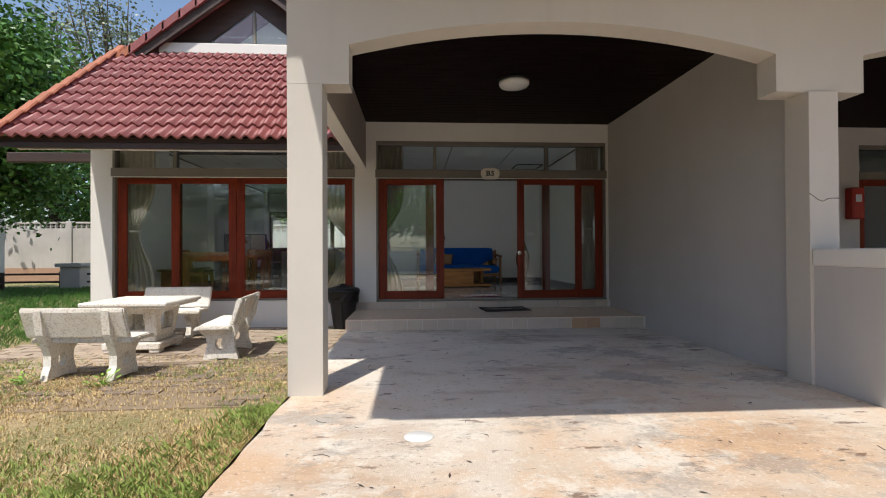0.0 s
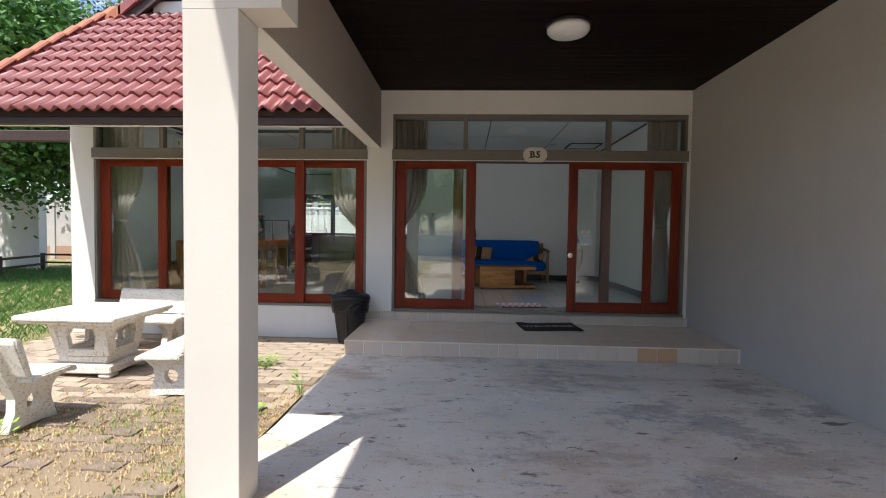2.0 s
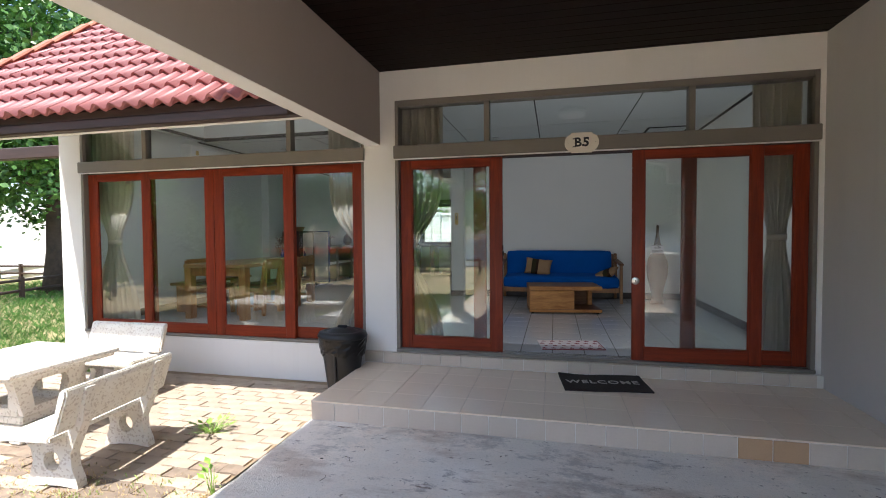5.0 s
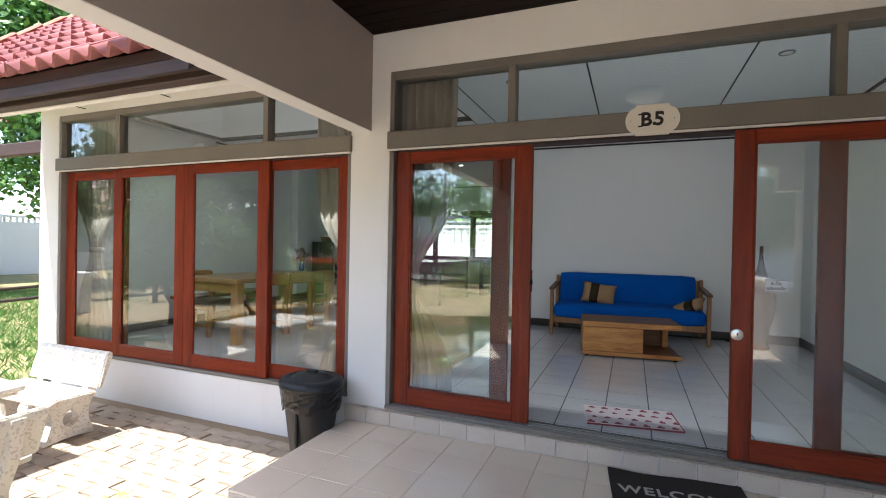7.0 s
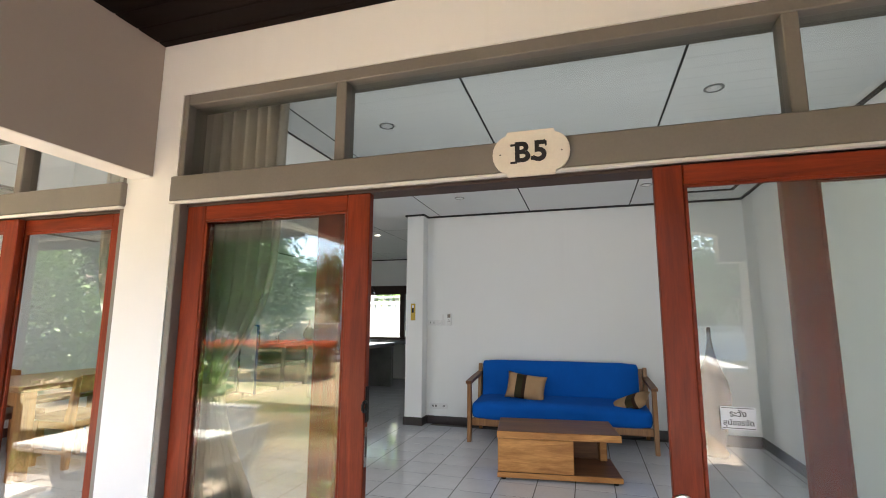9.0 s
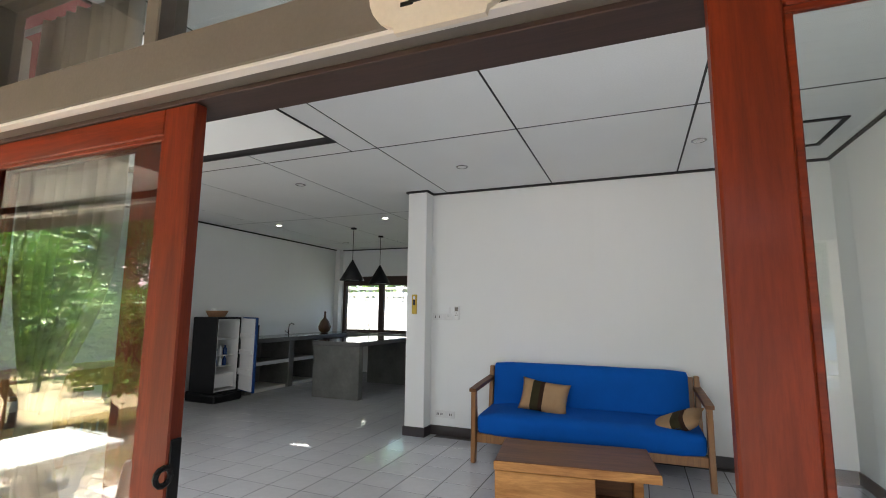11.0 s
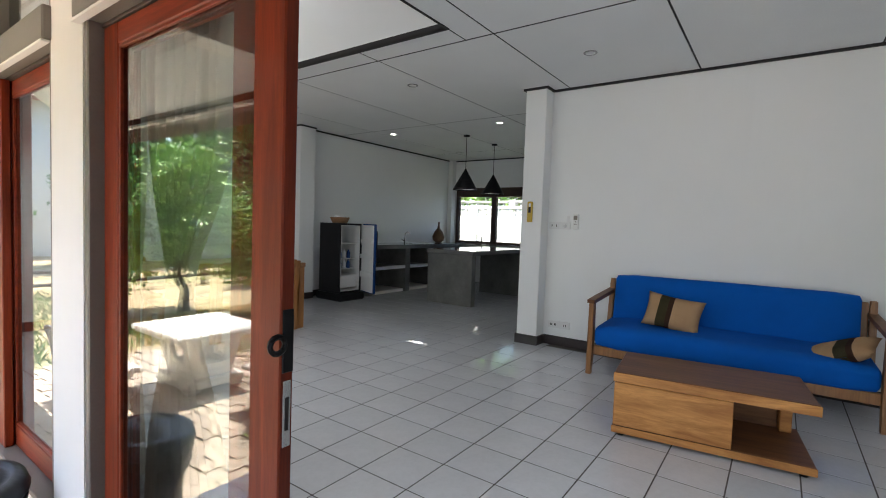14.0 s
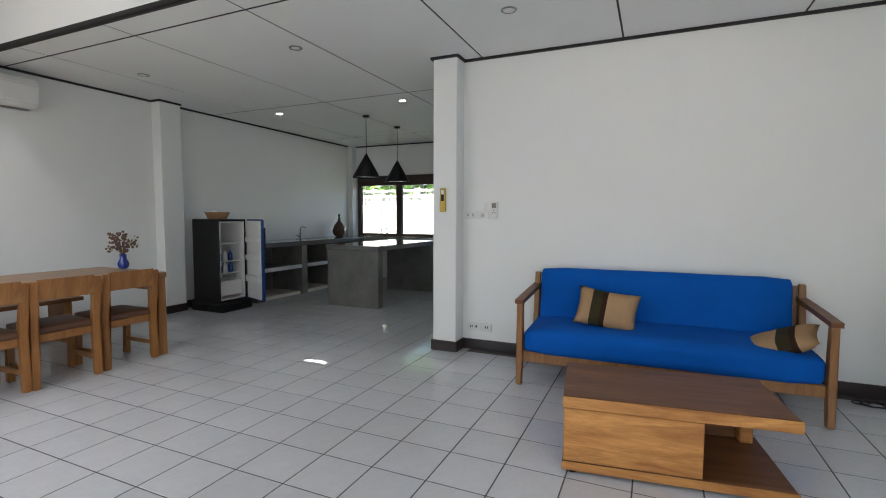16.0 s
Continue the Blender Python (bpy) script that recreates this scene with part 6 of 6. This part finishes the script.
house("neighbour_house", pose(9, -26.0, YARD, 0, 0, 90), 9, 16, 1, "white house with a red roof across the road")

# ---- grass and weeds ----
rng = random.Random(31)


def blades(name, n, region, h0, h1, mat_list, label, keep, bias=0.52):
    bm = bmesh.new()
    k = 0
    tries = 0
    while k < n and tries < n * 12:
        tries += 1
        x, y = rng.uniform(region[0], region[1]), rng.uniform(region[2], region[3])
        w = keep(x, y)
        if rng.random() > w:
            continue
        green = noise.noise((x * 0.9 + 3, y * 0.9, 2)) + 0.35 * rng.gauss(0, 1) > bias
        for q in range(3):
            a = rng.uniform(0, 6.283)
            h = rng.uniform(h0, h1) * (1.25 if green else 0.8)
            o = Vector((x + rng.gauss(0, 0.012), y + rng.gauss(0, 0.012), YARD - (0.004 if y > 3.75 and x > -4.9 else 0.02)))
            side = Vector((math.cos(a), math.sin(a), 0)) * 0.0033
            lean = Vector((math.cos(a + 1.6), math.sin(a + 1.6), 0)) * h * rng.uniform(0.2, 1.1)
            v = [bm.verts.new(o - side), bm.verts.new(o + side), bm.verts.new(o + lean * 0.5 + Vector((0, 0, h * 0.7)) + side * 0.7), bm.verts.new(o + lean + Vector((0, 0, h)))]
            f = bm.faces.new(v)
            f.material_index = 0 if green else 1
        k += 1
    ob = mesh_ob(name, bm, mat_list)
    return tagged(ob, label, "grass", kind="stuff")


def lawn_keep(x, y):
    if x > -0.97:
        return 0.0
    patch = 0.5 + 0.9 * noise.noise((x * 0.7, y * 0.7, 5))
    fade = 1.0 if y < 3.7 else max(0.0, 0.95 - (y - 3.7) / 2.2) if x > -4.6 else 1.0
    return min(0.85, max(0.12, patch) * fade)


blades("lawn_grass", 68000, (-7.0, -0.96, 0.8, 5.6), 0.010, 0.034, [M_GRASS, M_DRY], "short patchy green and straw-coloured grass", lawn_keep)
blades("verge_grass", 12000, (-2.6, -0.96, 0.8, 3.65), 0.02, 0.065, [M_GRASS, M_DRY], "longer green grass along the driveway edge", lambda x, y: max(0.0, 1 - (-0.96 - x) / (0.45 + 0.42 * (3.6 - y))), 0.05)
# Dark leaf colour instead of M_GRASS puts the tree shade into this grass.
blades("far_grass", 14000, (-16, -5.0, 5.4, 16.5), 0.04, 0.11, [M_LEAF, M_DRY], "green grass and low weeds under the trees", lambda x, y: 0.92, -1.0)


def weed(m, n, size, h, seed, label):
    rng_ = random.Random(seed)
    w = thing("weed_plant", m, label, "weed", "weeds")
    bm = bmesh.new()
    for k in range(n):
        a = rng_.uniform(0, 6.28)
        r = rng_.uniform(0.01, size)
        p = Vector((r * math.cos(a), r * math.sin(a), rng_.uniform(0.01, h)))
        add_tube(bm, [(p.x * 0.2, p.y * 0.2, 0), p], [0.0025, 0.0012], 4)
        d = Vector((math.cos(a), math.sin(a), 0.5)).normalized() * rng_.uniform(0.03, 0.07)
        s = d.cross(Vector((0, 0, 1))).normalized() * d.length * 0.3
        bm.faces.new([bm.verts.new(q) for q in (p, p + d * 0.5 + s, p + d, p + d * 0.5 - s)])
    mesh_ob("leaves", bm, M_LEAF2, w)
    return w


weed(pose(-1.72, 6.22, YARD), 46, 0.17, 0.09, 1, "green creeping weed between the pavers")
weed(pose(-1.08, 5.45, YARD), 14, 0.06, 0.24, 2, "small upright green weed by the slab")
weed(pose(-1.25, 5.0, YARD), 18, 0.12, 0.035, 3, "low green weed between the pavers")
weed(pose(-4.3, 7.35, YARD), 24, 0.12, 0.12, 4, "green weed at the foot of the wall")
weed(pose(-2.75, 4.4, YARD), 30, 0.12, 0.10, 5, "green weed at the bench leg")
weed(pose(-3.45, 4.45, YARD), 26, 0.12, 0.08, 6, "green weed at the bench leg")
weed(pose(-4.6, 6.3, YARD), 40, 0.25, 0.14, 7, "green weed in the lawn")

# dry leaves and twigs blown onto the slab
bm = bmesh.new()
rl = random.Random(44)
for k in range(70):
    x, y = rl.uniform(-0.85, 2.9), rl.uniform(0.8, 6.3)
    a, s_ = rl.uniform(0, 6.28), rl.uniform(0.008, 0.026)
    u, w = Vector((math.cos(a), math.sin(a), 0.15)) * s_, Vector((-math.sin(a), math.cos(a), 0.1)) * s_ * rl.uniform(0.15, 0.45)
    o = Vector((x, y, 0.004))
    bm.faces.new([bm.verts.new(q) for q in (o - u, o + w, o + u, o - w)])
for k in range(26):
    x, y = rl.uniform(-0.8, 2.9), rl.uniform(1.0, 6.2)
    a, s_ = rl.uniform(0, 6.28), rl.uniform(0.02, 0.06)
    add_tube(bm, [(x, y, 0.003), (x + s_ * math.cos(a), y + s_ * math.sin(a), 0.006), (x + 1.8 * s_ * math.cos(a + 0.4), y + 1.8 * s_ * math.sin(a + 0.4), 0.003)], 0.0016, 4)
tagged(mesh_ob("leaf_litter", bm, M_BARK), "scattered dry leaves and twigs on the concrete", "leaf litter", kind="stuff")

# ---- pieces of the floors and pavements ----
# porch: large tiles on top, square tiles on the riser and the sill
porch = structure(boxes("porch_floor", M_PORCHGROUT, [(-0.945, 3.10, 6.412, FACE - 0.002, 0.0, PORCH - 0.003)], bevel=0), "beige tiled porch step")
structure(boxes("porch_riser_joint", M_PALEGROUT, [(-0.946, 3.10, 6.405, 6.4119, 0.0, PORCH - 0.012)], bevel=0), "pale joints of the step tiles")
sill = structure(boxes("door_sill", M_PALEGROUT, [(-0.975, 3.10, FACE - 0.045, FACE + 0.015, PORCH - 0.002, 0.254)], bevel=0), "beige tiled sill under the doors")


def tile_mesh(name, w, d, t, mat, bevel=0.003):
    bm = bmesh.new()
    add_box(bm, (0, w, 0, d, 0, t), bevel)
    me = bpy.data.meshes.new(name)
    bm.to_mesh(me)
    bm.free()
    me.materials.append(mat)
    return me


def piece(name, me, parent, m):
    ob = new(name, me)
    ob.parent = parent
    ob.matrix_local = m
    return ob


P = 0.3
top_me = tile_mesh("porch_tile", P - 0.0025, P - 0.0025, 0.012, M_PORCH, 0.001)
for i in range(14):
    w = min(P, 3.10 - (-0.955 + i * P))
    me = top_me if w > P - 0.01 else tile_mesh("porch_tile", w - 0.0025, P - 0.0025, 0.012, M_PORCH, 0.001)
    for j in range(4):
        dd = min(P, FACE - 0.046 - (6.40 + j * P))
        me2 = me if dd > P - 0.01 else tile_mesh("porch_tile", w - 0.004, dd - 0.004, 0.012, M_PORCH, 0.001)
        piece("porch_tile", me2, porch, pose(-0.953 + i * P, 6.402 + j * P, PORCH - 0.011))
S = 0.2014
riser = tile_mesh("step_tile", S - 0.006, 0.012, 0.136, M_STEPTILE, 0.002)
riser2 = tile_mesh("step_tile", S - 0.006, 0.012, 0.136, M_STEPTILE2, 0.002)
for i in range(20):
    piece("step_tile", riser2 if i in (15, 16) else riser, porch, pose(-0.947 + i * S, 6.399, 0.001))
side = tile_mesh("step_tile", 0.012, S - 0.006, 0.136, M_STEPTILE, 0.002)
for j in range(6):
    piece("step_tile", side, porch, pose(-0.957, 6.412 + j * 0.197, 0.001))
silt = tile_mesh("sill_tile", S - 0.006, 0.010, 0.094, M_STEPTILE, 0.002)
sill_top = tile_mesh("sill_tile", S - 0.006, 0.05, 0.008, M_STEPTILE, 0.001)
for i in range(20):
    piece("sill_tile", silt, sill, pose(-0.972 + i * S, FACE - 0.054, 0.157))
    piece("sill_tile", sill_top, sill, pose(-0.972 + i * S, FACE - 0.054, 0.252))

# room floor: square tiles
TX, TY, TS = -0.63, 8.985, 0.3065
floor = structure(boxes("floor", M_GROUT, [(LEFT, RIGHT, FACE + 0.13, BACK, 0.1, ROOM - 0.0012), (LEFT, -0.70, BACK, END, 0.1, ROOM - 0.0012)], bevel=0), "grey-white ceramic tile floor with dark joints")
structure(boxes("door_track", M_GREY, [(-0.61, 3.03, FACE + 0.0, FACE + 0.13, 0.262, 0.288)], bevel=0.002), "grey sliding door track")
structure(boxes("door_track_rail", M_METAL, [(-0.6, 3.02, FACE + 0.030, FACE + 0.036, 0.288, 0.294), (-0.6, 3.02, FACE + 0.085, FACE + 0.091, 0.288, 0.294)], bevel=0), "metal rails of the door track")
tile = tile_mesh("floor_tile", TS - 0.0064, TS - 0.0064, 0.012, M_FLOORTILE, 0.0015)
far = bmesh.new()
i0, i1 = math.floor((LEFT - TX) / TS), math.ceil((RIGHT - TX) / TS)
j0, j1 = math.floor((FACE + 0.13 - TY) / TS), math.ceil((END - TY) / TS)
for i in range(i0, i1):
    for j in range(j0, j1):
        x0, x1 = max(LEFT, TX + i * TS + 0.0032), min(RIGHT, TX + (i + 1) * TS - 0.0032)
        y0, y1 = max(FACE + 0.13, TY + j * TS + 0.0032), min(END, TY + (j + 1) * TS - 0.0032)
        if x1 - x0 < 0.02 or y1 - y0 < 0.02 or (y0 > BACK - 0.3 and x0 > -0.75):
            continue
        whole = x1 - x0 > TS - 0.01 and y1 - y0 > TS - 0.01
        near = y0 < BACK and x0 > -3.1
        if whole and near:
            piece("floor_tile", tile, floor, pose(x0, y0, ROOM - 0.012))
        elif near:
            piece("floor_tile", tile_mesh("floor_tile", x1 - x0, y1 - y0, 0.012, M_FLOORTILE, 0.0015), floor, pose(x0, y0, ROOM - 0.012))
        else:
            add_box(far, (x0, x1, y0, y1, ROOM - 0.012, ROOM), 0.0015)
tagged(mesh_ob("floor_tiles_far", far, M_FLOORTILE, floor), kind="stuff")

# pavers with a wavy outline in front of the window
pave = structure(boxes("pavement", M_SAND, [(-4.9, -0.957, 3.75, FACE - 0.002, YARD - 0.10, YARD - 0.010)], bevel=0), "interlocking grey-red pavers with soil joints")


def paver(mat):
    w, d = 0.225, 0.1125
    zig = [(0, 0), (0.16, 0.055), (0.34, 0.055), (0.5, 0), (0.66, -0.055), (0.84, -0.055), (1, 0)]
    g = 0.0035
    lo = [(g + u * (w - 2 * g), g + v * d) for u, v in zig]
    hi = [(g + u * (w - 2 * g), d - g + v * d) for u, v in reversed(zig)]
    bm = bmesh.new()
    add_prism(bm, lo + hi, 0.0, 0.05, "z")
    me = bpy.data.meshes.new("paver")
    bmesh.ops.recalc_face_normals(bm, faces=bm.faces)
    bm.to_mesh(me)
    bm.free()
    me.materials.append(mat)
    return me


pm, pm_old = paver(M_PAVER), paver(M_PAVER_OLD)
rp = random.Random(12)
rest, rest_old = bmesh.new(), bmesh.new()
count = 0
for j in range(34):
    for i in range(18):
        x = -4.9 + i * 0.225 + (0.1125 if j % 2 else 0) - 0.05
        y = 3.77 + j * 0.1125
        if x + 0.23 > -0.955 or y + 0.13 > FACE or rp.random() < 0.85 - 0.075 * j or noise.noise((x * 0.8, y * 0.8, 7)) > 0.12 + 0.05 * j:
            continue
        m = pose(x, y, YARD - 0.05 + rp.uniform(-0.004, 0.006), rp.uniform(-1, 1), rp.uniform(-1, 1), rp.uniform(-0.6, 0.6))
        old = noise.noise((x * 0.9, y * 0.9, 3)) + rp.uniform(-0.25, 0.25) > 0.9 * (y - 5.3)
        if x > -3.0 and count < 300:
            piece("paver", pm_old if old else pm, pave, m)
            count += 1
        else:
            tmp = bmesh.new()
            tmp.from_mesh(pm)
            tmp.transform(m)
            tm = bpy.data.meshes.new("tmp")
            tmp.to_mesh(tm)
            tmp.free()
            (rest_old if old else rest).from_mesh(tm)
            bpy.data.meshes.remove(tm)
tagged(mesh_ob("pavers_rest", rest, M_PAVER, pave), kind="stuff")
tagged(mesh_ob("pavers_weathered", rest_old, M_PAVER_OLD, pave), kind="stuff")
